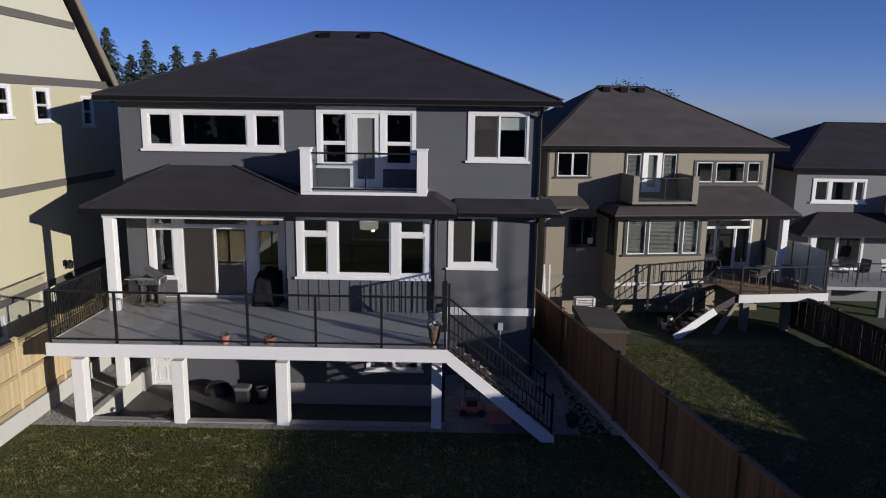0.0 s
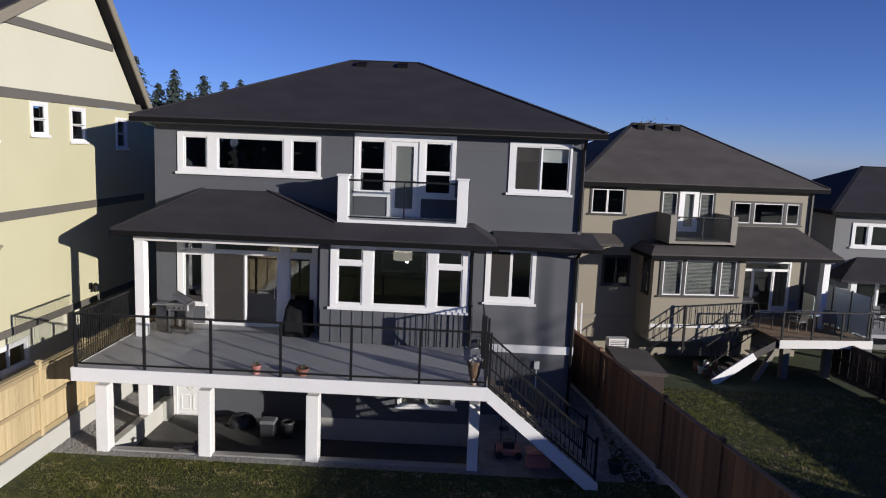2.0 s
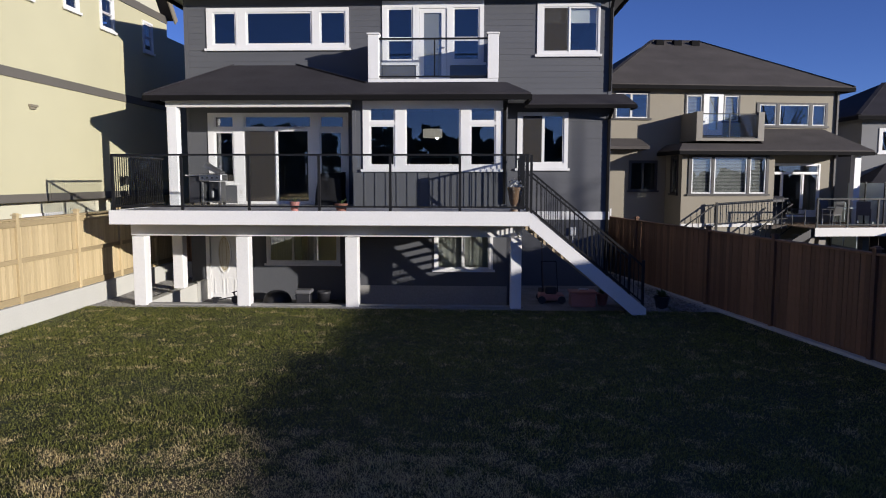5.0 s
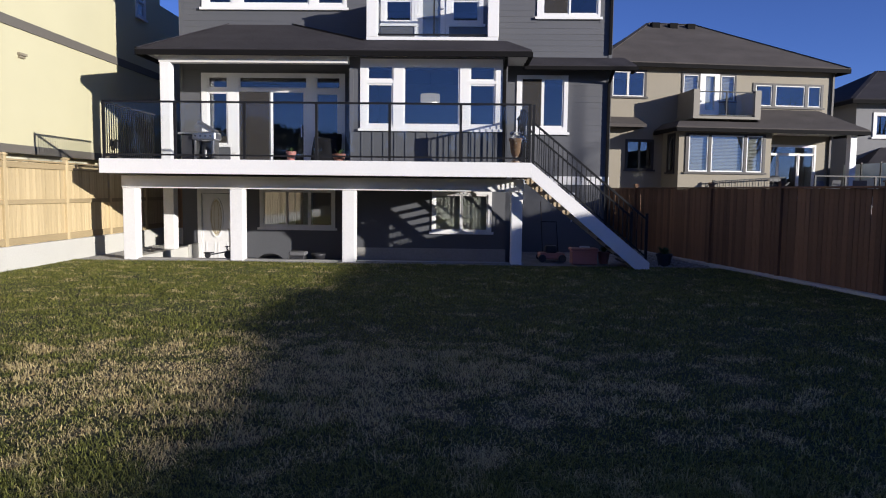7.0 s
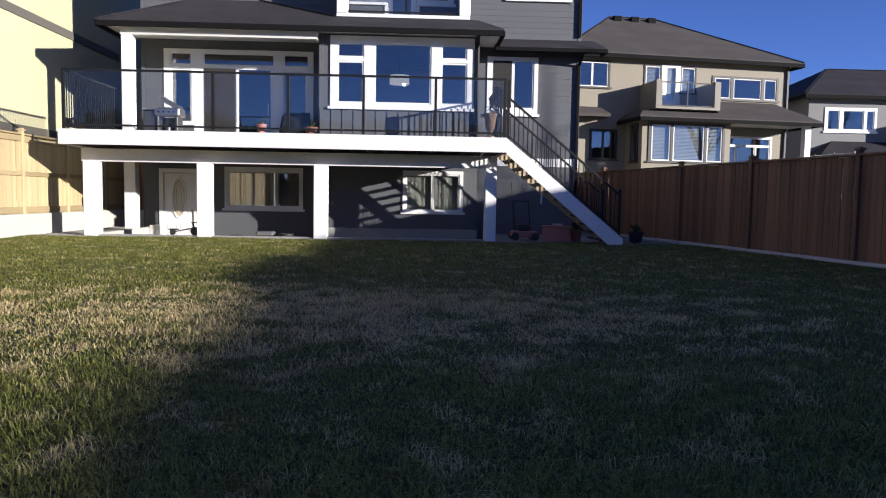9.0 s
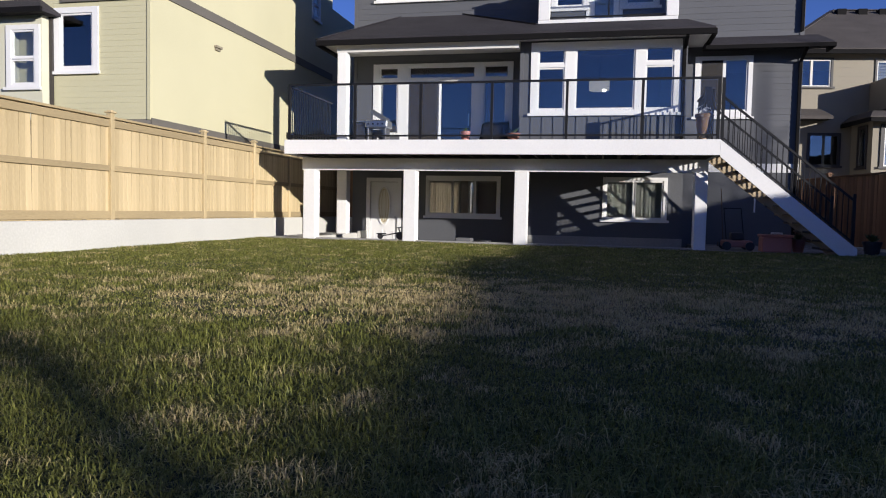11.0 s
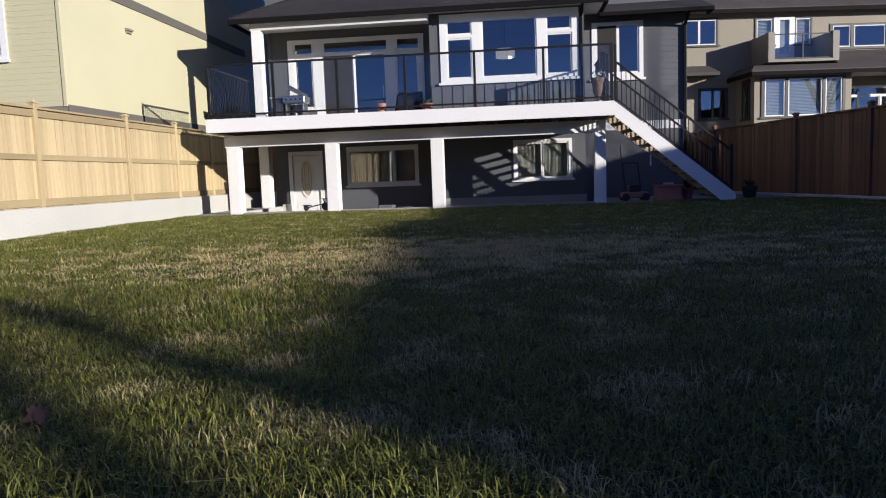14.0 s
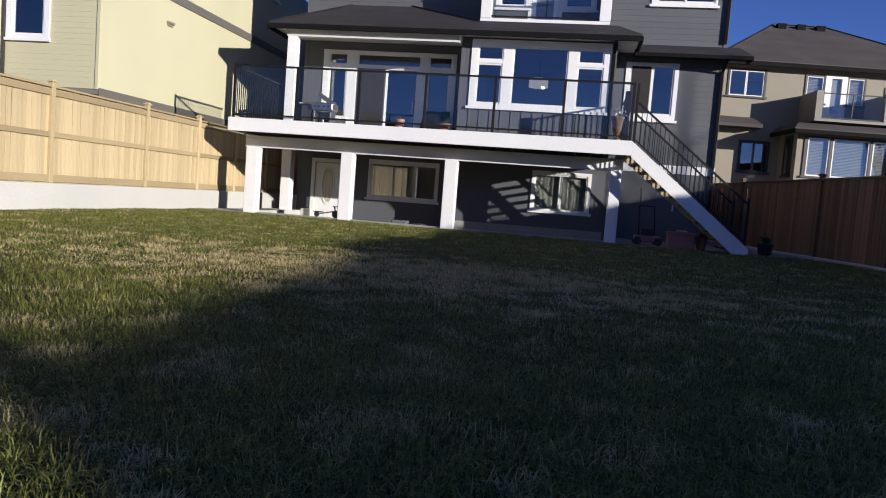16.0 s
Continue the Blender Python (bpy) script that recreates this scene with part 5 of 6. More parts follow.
for p, q in ((g1, g2), (g3, g2)):
    out = Vector((0, p[1] - q[1], p[2] - q[2])).normalized() * 0.3
    n = Vector((0, 0, 0.1))
    p1, q1 = Vector((YX + 0.35, p[1], p[2])) + out + n, Vector((YX + 0.35, q[1], q[2])) + n
    p2, q2 = Vector((-19, p1.y, p1.z)), Vector((-19, q1.y, q1.z))
    t = Vector((0, 0, 0.14))
    bm = bmesh.new()
    solid(bm, [(p1, q1, q2, p2), (p1 + t, p2 + t, q2 + t, q1 + t), (p1, p1 + t, q1 + t, q1), (p2, q2, q2 + t, p2 + t), (p1, p2, p2 + t, p1 + t), (q1, q1 + t, q2 + t, q2)])
    part("roof", bm, M_ROOF, yel, "dark shingled gable roof")
    bm = bmesh.new()
    beam(bm, p1 + Vector((0.02, 0, -0.05)), q1 + Vector((0.02, 0, -0.05)), 0.05, 0.26)
    part("rake_board", bm, M_TAN, yel, "pale taupe rake board")
bm = bmesh.new()
box(bm, YX + 0.002, YX + 0.09, -3.36, -3.06, 5.02, 5.08)
box(bm, YX + 0.002, YX + 0.05, -3.33, -3.09, 4.96, 5.02)
part("wall_vent", bm, M_TAN, yel)
bm = bmesh.new()
box(bm, YX + 0.001, YX + 0.05, 1.18, 1.32, 3.06, 3.26)
tube(bm, (YX + 0.05, 1.25, 3.21), (YX + 0.2, 1.25, 3.24), 0.015, 0.015, 8)
lathe(bm, YX + 0.2, 1.25, 2.98, [(0.05, 0), (0.09, 0.02), (0.1, 0.2), (0.12, 0.21), (0.04, 0.28), (0.0, 0.3)], 10)
part("wall_lantern", bm, M_BLACK, yel, "black wall lantern")

# ---- trees ----
def conifer(name, x, y, z, height, spread, seed, label):
    rnd = random.Random(seed)
    t = thing(name, label, "tree", "trees behind the houses")
    bm = bmesh.new()
    tube(bm, (x, y, z), (x, y, z + height * 0.98), height * 0.018, 0.03, 8)
    part("trunk", bm, M_BARK, t)
    bm = bmesh.new()
    f = 0.2
    while f < 0.99:
        zc, r = z + height * f, spread * (1 - f) ** 0.85 + 0.06
        for j in range(rnd.randint(9, 13)):
            a = rnd.uniform(0, math.tau)
            reach = r * rnd.uniform(0.4, 1.0) * (1.25 if rnd.random() < 0.15 else 0.95)
            d = Vector((math.cos(a), math.sin(a), 0))
            side = Vector((-d.y, d.x, 0))
            sag = reach * rnd.uniform(0.1, 0.55)
            steps = max(2, int(reach / 0.3))
            for q in range(steps):
                u = (q + rnd.uniform(0.2, 0.9)) / steps
                c = Vector((x, y, zc)) + d * reach * u - Vector((0, 0, sag * u))
                w = (0.12 + 0.2 * reach * (1 - u)) * rnd.uniform(0.7, 1.3)
                for sgn in (-1, 1):
                    tip = c + side * sgn * w + d * w * 0.7 - Vector((0, 0, w * rnd.uniform(0.3, 1.1)))
                    bm.faces.new([bm.verts.new(v) for v in (c - d * 0.1 + Vector((0, 0, w * 0.5)), tip, c + d * 0.16 - Vector((0, 0, w * 0.3)))])
        f += rnd.uniform(0.008, 0.016)
    part("crown", bm, M_CONIFER, t)
    return t


def broadleaf(name, x, y, z, height, spread, seed, label, leaves=900, group="trees behind the houses", bare=False, leaf=0.28):
    rnd = random.Random(seed)
    t = thing(name, label, "tree", group)
    bm = bmesh.new()
    tube(bm, (x, y, z), (x, y, z + height * 0.45), height * 0.025, height * 0.018, 8)
    part("trunk", bm, M_BARK, t)
    tips = []
    for k in range(9):
        a, lift = k * math.tau / 9 + rnd.uniform(-0.3, 0.3), rnd.uniform(0.25, 0.55)
        s = Vector((x, y, z + height * rnd.uniform(0.3, 0.45)))
        e = s + Vector((math.cos(a) * spread * 0.6, math.sin(a) * spread * 0.6, height * lift))
        bm = bmesh.new()
        tube(bm, s, e, height * 0.011, 0.02, 6)
        for q in range(4):
            m = s.lerp(e, rnd.uniform(0.4, 0.9))
            tube(bm, m, m + Vector((rnd.uniform(-1, 1), rnd.uniform(-1, 1), rnd.uniform(0.2, 1))) * spread * 0.3, 0.03, 0.01, 5)
        part("limb", bm, M_BARK, t)
        tips.append(e)
    if not bare:
        bm = bmesh.new()
        for k in range(leaves):
            c = rnd.choice(tips) + Vector((rnd.gauss(0, 1), rnd.gauss(0, 1), rnd.gauss(0, 0.7))) * spread * 0.27
            u = Vector((rnd.uniform(-1, 1), rnd.uniform(-1, 1), rnd.uniform(-1, 1))).normalized() * leaf
            v = u.orthogonal().normalized() * leaf * 0.6
            bm.faces.new([bm.verts.new(p) for p in (c - u, c + v, c + u, c - v)])
        part("crown", bm, M_LEAF, t)
    return t


for k, (x, top, sp) in enumerate(((-26.3, 15.0, 5.2), (-24.3, 12.7, 4.6), (-22.9, 14.0, 4.7), (-21.6, 12.1, 4.2), (-20.3, 13.6, 4.6), (-18.5, 13.2, 4.0), (-17.1, 13.3, 3.6), (-14.0, 13.6, 2.6), (11.2, 9.9, 2.4))):
    conifer("conifer", x, 41, -0.3, top + 0.3, sp * 1.4, k + 5, "tall dark green conifer behind the roofs")
broadleaf("broadleaf_tree", 18.0, 39, -0.3, 11.6, 1.7, 21, "half-bare broadleaf tree behind the brown roof", 700, leaf=0.11)
broadleaf("broadleaf_tree", 21.7, 39, -0.3, 10.5, 1.9, 22, "leafy broadleaf tree behind the brown roof", 7000, leaf=0.13)

# woods far behind the camera, mirrored in the windows
rnd = random.Random(8)
bm = bmesh.new()
for k in range(230):
    x, y = -120 + k * 1.1 + rnd.uniform(-1, 1), -78 + rnd.uniform(-6, 6)
    h, r = rnd.uniform(8.0, 11.0) if x < 45 else rnd.uniform(3.5, 5.0), rnd.uniform(1.8, 3.0)
    box(bm, x - 0.8, x + 0.8, y + 1.0, y + 1.3, -0.3, -0.3 + h * 0.5)
    for q in range(46):
        f = rnd.uniform(0.0, 1) ** 1.2
        a = rnd.uniform(0, math.tau)
        rr = r * (1 - f * 0.75) * rnd.uniform(0.5, 1)
        c = Vector((x + math.cos(a) * rr, y + math.sin(a) * rr, -0.3 + h * f))
        u = Vector((rnd.uniform(-1, 1), rnd.uniform(-0.4, 0.4), rnd.uniform(-1, 1))).normalized() * rnd.uniform(0.6, 1.1)
        v = Vector((-u.z, 0.3, u.x)).normalized() * u.length * 0.8
        bm.faces.new([bm.verts.new(p) for p in (c - u, c + v, c + u, c - v)])
tagged(part("far_woods", bm, M_CONIFER), "dark line of woods across the far fields", "woods", kind="stuff")

twin = thing("bare_tree", "leafless twin-trunked tree beyond the yards", "tree", "bare trees")
for x, y, lx, ly in ((22.05, -35.94, 0.25, 0.2), (20.25, -37.0, 0.4, 0.38)):
    bm = bmesh.new()
    tube(bm, (x - 0.31 * lx, y - 0.31 * ly, -0.31), (x + 6 * lx, y + 6 * ly, 6.0), 0.19, 0.12, 10)
    part("trunk", bm, M_BARK, twin)
    rnd = random.Random(int(y * 10))
    for k in range(8):
        a, z = rnd.uniform(0, math.tau), rnd.uniform(5.0, 6.0)
        bm = bmesh.new()
        tube(bm, (x + lx * z, y + ly * z, z), (x + 6 * lx + 0.9 * math.cos(a), y + 6 * ly + 0.9 * math.sin(a), z + rnd.uniform(0.3, 0.9)), 0.035, 0.012, 6)
        part("limb", bm, M_BARK, twin)

# tall hedge far across the next yards, which shades half the lawn
hedge = thing("hedge", "tall dark evergreen hedge across the neighbouring yards", "hedge")
rnd = random.Random(17)
for k in range(70):
    hy = -8.6 - k * 0.345
    reach = np.interp(hy + 13.7, (-19.2, -18.2, -17.2, -16.2, -15.0, -13.9, -13.1, -12.5, -11.5, -9.2, -8.7, -7.2, -4.0), (-0.1, 0.0, 0.1, 0.18, 0.2, 0.3, 0.42, 1.08, 1.05, 1.1, 0.5, 0.62, 0.78))
    hh = 0.05 + (20.0 + reach) * 0.34 / 1.5 + rnd.uniform(-0.02, 0.02)
    bm = bmesh.new()
    for q in range(220):
        c = Vector((20.0 + rnd.gauss(0, 0.12), hy + rnd.uniform(-0.2, 0.2), -0.12 + hh * (1 - rnd.uniform(0.0, 1) ** 1.9)))
        u = Vector((rnd.uniform(-1, 1), rnd.uniform(-1, 1), rnd.uniform(-1, 1))).normalized() * 0.16
        v = u.orthogonal().normalized() * 0.1
        bm.faces.new([bm.verts.new(p) for p in (c - u, c + v, c + u, c - v)])
    for j in range(4):
        box(bm, 19.85, 20.15, hy - 0.18 + j * 0.09, hy - 0.09 + j * 0.09, -0.31, hh * rnd.uniform(0.985, 1.0))
    part("shrub", bm, M_CONIFER, hedge)
broadleaf("bare_tree", 33.0, -18.6, -0.3, 13.5, 4.6, 31, "leafless winter tree across the yards", group="bare trees", bare=True)
broadleaf("bare_tree", 39.0, -21.5, -0.3, 13.0, 4.2, 33, "leafless winter tree across the yards", group="bare trees", bare=True)

# ---- grass ----
def grass(name, label, areas, seed, z=0.0):
    """Blades of grass as one mesh. areas: x0, x1, y0, y1, blades per square metre, height, width."""
    rng = np.random.default_rng(seed)
    cos, faces, base = [], [], 0
    for x0, x1, y0, y1, dense, tall, wide in areas:
        area = (x1 - x0) * (y1 - y0)
        n, tuft = int(area * dense), max(1, int(area * 95))
        cx, cy, vigour = rng.uniform(x0, x1, tuft), rng.uniform(y0, y1, tuft), rng.uniform(0.35, 1.6, tuft)
        pick = rng.integers(0, tuft, n)
        px, py = cx[pick] + rng.normal(0, 0.042, n), cy[pick] + rng.normal(0, 0.042, n)
        loose = rng.uniform(0, 1, n) < 0.35
        px, py = np.where(loose, rng.uniform(x0, x1, n), px), np.where(loose, rng.uniform(y0, y1, n), py)
        px, py = np.where((px < x0) | (px > x1), 2 * cx[pick] - px, px), np.where((py < y0) | (py > y1), 2 * cy[pick] - py, py)
        if z == 0:  # the patches thin out into one another
            px, py = px + rng.normal(0, 0.3, n), py + rng.normal(0, 0.3, n)
            px, py = np.where(px < -7.58, -15.16 - px, px), np.where(py > -4.15, -8.3 - py, py)
        on = px < 7.75 - 0.2 * (py + 3.35) if z == 0 else px > 8.2 - 0.2 * (py + 3.35)
        px, py, n, pick = px[on], py[on], int(on.sum()), pick[on]
        h = tall * rng.uniform(0.45, 1.25, n) * vigour[pick] * (0.8 + 0.35 * np.sin(px * 1.3 + 0.7 * py) * np.sin(py * 1.9))
        a, lean = rng.uniform(0, 2 * np.pi, n), rng.uniform(0.3, 1.9, n)
        droop = 1.06 - 0.32 * lean
        lean = lean * h
        wx, wy = np.cos(a) * wide / 2, np.sin(a) * wide / 2
        b = a + rng.uniform(0.9, 2.2, n)
        lx, ly = np.cos(b) * lean, np.sin(b) * lean
        zz = np.full(n, z)
        v = np.stack([np.stack([px - wx, py - wy, zz], 1), np.stack([px + wx, py + wy, zz], 1),
                      np.stack([px + wx * 0.7 + lx * 0.3, py + wy * 0.7 + ly * 0.3, zz + h * 0.62], 1), np.stack([px - wx * 0.7 + lx * 0.3, py - wy * 0.7 + ly * 0.3, zz + h * 0.62], 1),
                      np.stack([px + lx, py + ly, zz + h * droop], 1)], 1).reshape(-1, 3)
        i = (base + np.arange(n) * 5)[:, None]
        cos.append(v)
        faces.append((i, n))
        base += 5 * n
    co = np.concatenate(cos)
    quads = np.concatenate([i + np.array([0, 1, 2, 3]) for i, n in faces])
    tris = np.concatenate([i + np.array([3, 2, 4]) for i, n in faces])
    me = bpy.data.meshes.new(name)
    me.vertices.add(len(co))
    me.vertices.foreach_set("co", co.ravel())
    me.loops.add(quads.size + tris.size)
    me.loops.foreach_set("vertex_index", np.concatenate([quads.ravel(), tris.ravel()]).astype(np.int32))
    me.polygons.add(len(quads) + len(tris))
    me.polygons.foreach_set("loop_start", np.concatenate([np.arange(len(quads)) * 4, len(quads) * 4 + np.arange(len(tris)) * 3]).astype(np.int32))
    me.update(calc_edges=True)
    me.materials.append(M_GRASS)
    return tagged(new(name, me), label, "grass", kind="stuff")


grass("lawn_grass", "short patchy green lawn grass with straw-coloured dry spots", [
    (-7.58, 8.8, -8.0, -4.15, 1700, 0.036, 0.0105), (-7.58, 9.8, -13.0, -8.0, 1900, 0.037, 0.0095),
    (-7.58, 11.0, -16.6, -13.0, 2500, 0.039, 0.0085), (-3.8, 4.6, -18.5, -16.6, 7200, 0.044, 0.006), (-7.58, -3.8, -18.5, -16.6, 2000, 0.038, 0.009), (4.6, 11.2, -18.5, -16.6, 1500, 0.038, 0.01),
    (-2.4, 3.8, -20.3, -18.5, 12500, 0.052, 0.0048), (-7.58, -2.4, -20.3, -18.5, 1200, 0.04, 0.01), (3.8, 11.5, -20.3, -18.5, 1000, 0.04, 0.01), (-7.58, 12.0, -27.0, -20.3, 900, 0.042, 0.013)], 2)
grass("neighbour_grass", "neighbour's short green grass", [(7.9, 18.5, -7.0, 4.1, 900, 0.05, 0.012)], 5, -0.26)

# ---- things on the deck ----
def pot(x, y, z, r, h, label, plant=True, mat=None, seed=1, leaves=40):
    t = thing("flower_pot", label, "pot", "flower pots")
    bm = bmesh.new()
    lathe(bm, x, y, z, [(r * 0.68, 0), (r * 0.92, h * 0.8), (r, h * 0.8), (r, h), (r * 0.86, h), (r * 0.8, h * 0.86)], 18)
    part("pot", bm, mat or M_TERRA, t, smooth=False)
    if plant:
        rnd = random.Random(seed)
        bm = bmesh.new()
        for k in range(leaves):
            a, l = rnd.uniform(0, math.tau), rnd.uniform(0.4, 1.1) * r
            c = Vector((x, y, z + h * 0.9))
            e = c + Vector((math.cos(a) * l, math.sin(a) * l, rnd.uniform(0.3, 1.1) * r))
            s = Vector((-math.sin(a), math.cos(a), 0)) * r * 0.14
            bm.faces.new([bm.verts.new(p) for p in (c, c.lerp(e, 0.6) + s, e, c.lerp(e, 0.6) - s)])
        part("leaves", bm, M_FOLIAGE, t)
    return t


pot(-2.25, -4.4, DZ, 0.12, 0.22, "small faded red pot with sparse leaves on the deck", mat=M_REDPLASTIC, seed=3, leaves=12)
pot(-1.13, -4.35, DZ, 0.16, 0.18, "low terracotta bowl with dry leaves on the deck", seed=4, leaves=10)
urn = thing("garden_urn", "weathered brown clay urn with dry white plant on the deck", "urn")
bm = bmesh.new()
lathe(bm, 3.03, -4.36, DZ, [(0.13, 0), (0.13, 0.04), (0.08, 0.09), (0.09, 0.14), (0.14, 0.26), (0.155, 0.42), (0.17, 0.5), (0.19, 0.53), (0.19, 0.58), (0.16, 0.58), (0.14, 0.48)], 24)
part("urn", bm, M_CLAY, urn, smooth=True)
rnd = random.Random(12)
bm = bmesh.new()
for k in range(110):
    c = Vector((3.03 + rnd.gauss(0, 0.075), -4.36 + rnd.gauss(0, 0.075), DZ + 0.53 + abs(rnd.gauss(0, 0.09))))
    u = Vector((rnd.uniform(-1, 1), rnd.uniform(-1, 1), rnd.uniform(-0.6, 1))).normalized() * 0.045
    v = u.orthogonal().normalized() * 0.022
    bm.faces.new([bm.verts.new(q) for q in (c - u, c + v, c + u, c - v)])
part("dry_plant", bm, M_SOFFIT, urn, "whitish dry plant")

bbq = thing("barbecue", "grey steel gas barbecue with open lid and wide side shelf", "barbecue")
boxpart("side_cabinet", (-6.1, -5.76, -1.25, -0.85, DZ + 0.08, DZ + 0.838), M_TOY, bbq, "dark covered side cabinet", 0.02)
boxpart("side_shelf", (-6.16, -5.66, -1.35, -0.82, DZ + 0.84, DZ + 0.88), M_STEEL, bbq, "steel side shelf", 0.008)
bm = bmesh.new()
box(bm, -5.72, -5.66, -1.3, -0.86, DZ + 0.09, DZ + 0.68)
box(bm, -5.22, -5.16, -1.3, -0.86, DZ + 0.09, DZ + 0.68)
box(bm, -5.66, -5.22, -0.9, -0.86, DZ + 0.09, DZ + 0.68)
box(bm, -5.66, -5.22, -1.3, -0.9, DZ + 0.09, DZ + 0.13)
part("cart", bm, M_HOOD, bbq, "open dark steel cart", 0.006)
boxpart("gas_bottle", (-5.56, -5.34, -1.2, -0.98, DZ + 0.14, DZ + 0.5), M_HOOD, bbq, "dull steel gas bottle", 0.09)
bm = bmesh.new()
box(bm, -5.76, -5.1, -1.36, -0.82, DZ + 0.69, DZ + 0.9)
firebox = part("firebox", bm, M_STEEL, bbq, "", 0.03)
for k in range(9):
    bm = bmesh.new()
    box(bm, -5.7 + k * 0.065, -5.68 + k * 0.065, -1.33, -0.85, DZ + 0.901, DZ + 0.915)
    part("grate_bar", bm, M_TOY, firebox)
bm = bmesh.new()
rim = [(0, 0), (0.02, 0.12), (0.1, 0.19), (0.3, 0.22), (0.46, 0.17), (0.52, 0.04), (0.52, 0)]
fr, bk = [(-5.72, y, z) for y, z in rim], [(-5.14, y, z) for y, z in rim]
solid(bm, [tuple(fr), tuple(bk[::-1])] + [(fr[k], fr[(k + 1) % 7], bk[(k + 1) % 7], bk[k]) for k in range(7)])
bmesh.ops.transform(bm, matrix=pose(-5.42, -1.35, DZ + 0.99, 0, 30, 0) @ pose(5.43 * 0.85, 0, 0) @ Matrix.Diagonal((0.85, 1.0, 0.55, 1.0)), verts=bm.verts[:])
part("lid", bm, M_HOOD, bbq, "tilted dark steel lid", 0.02)
for x in (-5.68, -5.2):
    for y in (-1.26, -0.9):
        bm = bmesh.new()
        tube(bm, (x, y - 0.02, DZ + 0.045), (x, y + 0.02, DZ + 0.045), 0.045, 0.045, 12)
        part("caster", bm, M_TOY, bbq)
for x in (-6.05, -5.8):
    bm = bmesh.new()
    tube(bm, (x, -1.07, DZ + 0.04), (x, -1.03, DZ + 0.04), 0.04, 0.04, 12)
    part("caster", bm, M_TOY, bbq)
for k in range(4):
    bm = bmesh.new()
    tube(bm, (-5.65 + k * 0.14, -1.395, DZ + 0.79), (-5.65 + k * 0.14, -1.36, DZ + 0.79), 0.025, 0.03, 10)
    part("knob", bm, M_TOY, bbq)

bm = bmesh.new()
bmesh.ops.create_cube(bm, size=1.0)
bmesh.ops.subdivide_edges(bm, edges=bm.edges[:], cuts=5, use_grid_fill=True)
for v in bm.verts:
    n = noise.noise(Vector((v.co.x * 3, v.co.y * 3, v.co.z * 2))) * 0.05
    top = (v.co.z + 0.5)
    v.co = Vector((-2.12 + v.co.x * (0.8 - 0.12 * top) + n, -0.62 + v.co.y * (0.75 - 0.15 * top) + n, DZ + top * (0.78 + 0.16 * (v.co.y + 0.5)) + (n if top > 0.05 else 0)))
tagged(part("covered_armchair", bm, M_COVER, smooth=True), "patio armchair under a black weather cover", "armchair")

# ---- things under the deck ----
trike = thing("tricycle", "small dark child's tricycle on the patio", "tricycle")
TX, TYY, TZ = -4.22, -3.74, 0.036
for x, y, r in ((TX - 0.28, TYY - 0.0, 0.07), (TX + 0.24, TYY, 0.1)):
    bm = bmesh.new()
    tube(bm, (x, y - 0.02, TZ + r), (x, y + 0.02, TZ + r), r, r, 20)
    part("wheel", bm, M_TOY, trike)
bm = bmesh.new()
beam(bm, (TX - 0.28, TYY, TZ + 0.07), (TX + 0.2, TYY, TZ + 0.17), 0.03, 0.03)
beam(bm, (TX + 0.24, TYY, TZ + 0.1), (TX + 0.2, TYY, TZ + 0.3), 0.03, 0.03)
beam(bm, (TX - 0.24, TYY, TZ + 0.08), (TX - 0.26, TYY, TZ + 0.13), 0.03, 0.03)
part("frame", bm, M_TOY, trike)
boxpart("seat", (TX - 0.36, TX - 0.14, TYY - 0.08, TYY + 0.08, TZ + 0.12, TZ + 0.15), M_TOY, trike, "", 0.012)
bm = bmesh.new()
tube(bm, (TX + 0.2, TYY - 0.13, TZ + 0.3), (TX + 0.32, TYY + 0.1, TZ + 0.31), 0.012, 0.012, 8)
part("handlebar", bm, M_TOY, trike)

cool = thing("cool_box", "dark cool box with a grey lid on the patio", "cool box")
boxpart("body", (-3.0, -2.6, -1.5, -1.14, -0.5, -0.09), M_TOY, cool, "", 0.02)
boxpart("lid", (-3.03, -2.57, -1.53, -1.11, -0.089, 0.03), M_GREYCLOTH, cool, "grey lid", 0.03)
bm = bmesh.new()
tube(bm, (-3.05, -1.32, -0.2), (-3.05, -1.32, -0.16), 0.02, 0.02, 8)
tube(bm, (-3.05, -1.45, -0.16), (-3.05, -1.2, -0.16), 0.012, 0.012, 8)
part("handle", bm, M_STEEL, cool)
bm = bmesh.new()
lathe(bm, -2.24, -1.3, -0.5, [(0.14, 0), (0.18, 0.4), (0.2, 0.41), (0.2, 0.48), (0.16, 0.48), (0.14, 0.4)], 20)
tagged(part("tub", bm, M_TOY, smooth=True), "round dark plastic tub on the patio", "tub")
pool = thing("paddling_pool", "black plastic shell turned over against the basement wall", "plastic shell")
bm = bmesh.new()
lathe(bm, 0, 0, 0, [(0.42, 0), (0.43, 0.04), (0.4, 0.16), (0.33, 0.28), (0.2, 0.36), (0.06, 0.39)], 28)
bmesh.ops.transform(bm, matrix=pose(-3.78, -0.62, -0.5) @ Matrix.Diagonal((1.0, 0.8, 1.0, 1.0)), verts=bm.verts[:])
part("shell", bm, M_TOY, pool, smooth=True)
bm = bmesh.new()
lathe(bm, 0, 0, 0, [(0.44, 0), (0.46, 0.01), (0.46, 0.035), (0.435, 0.04)], 28)
bmesh.ops.transform(bm, matrix=pose(-3.78, -0.62, -0.5) @ Matrix.Diagonal((1.0, 0.8, 1.0, 1.0)), verts=bm.verts[:])
part("rim", bm, M_TOY, pool)
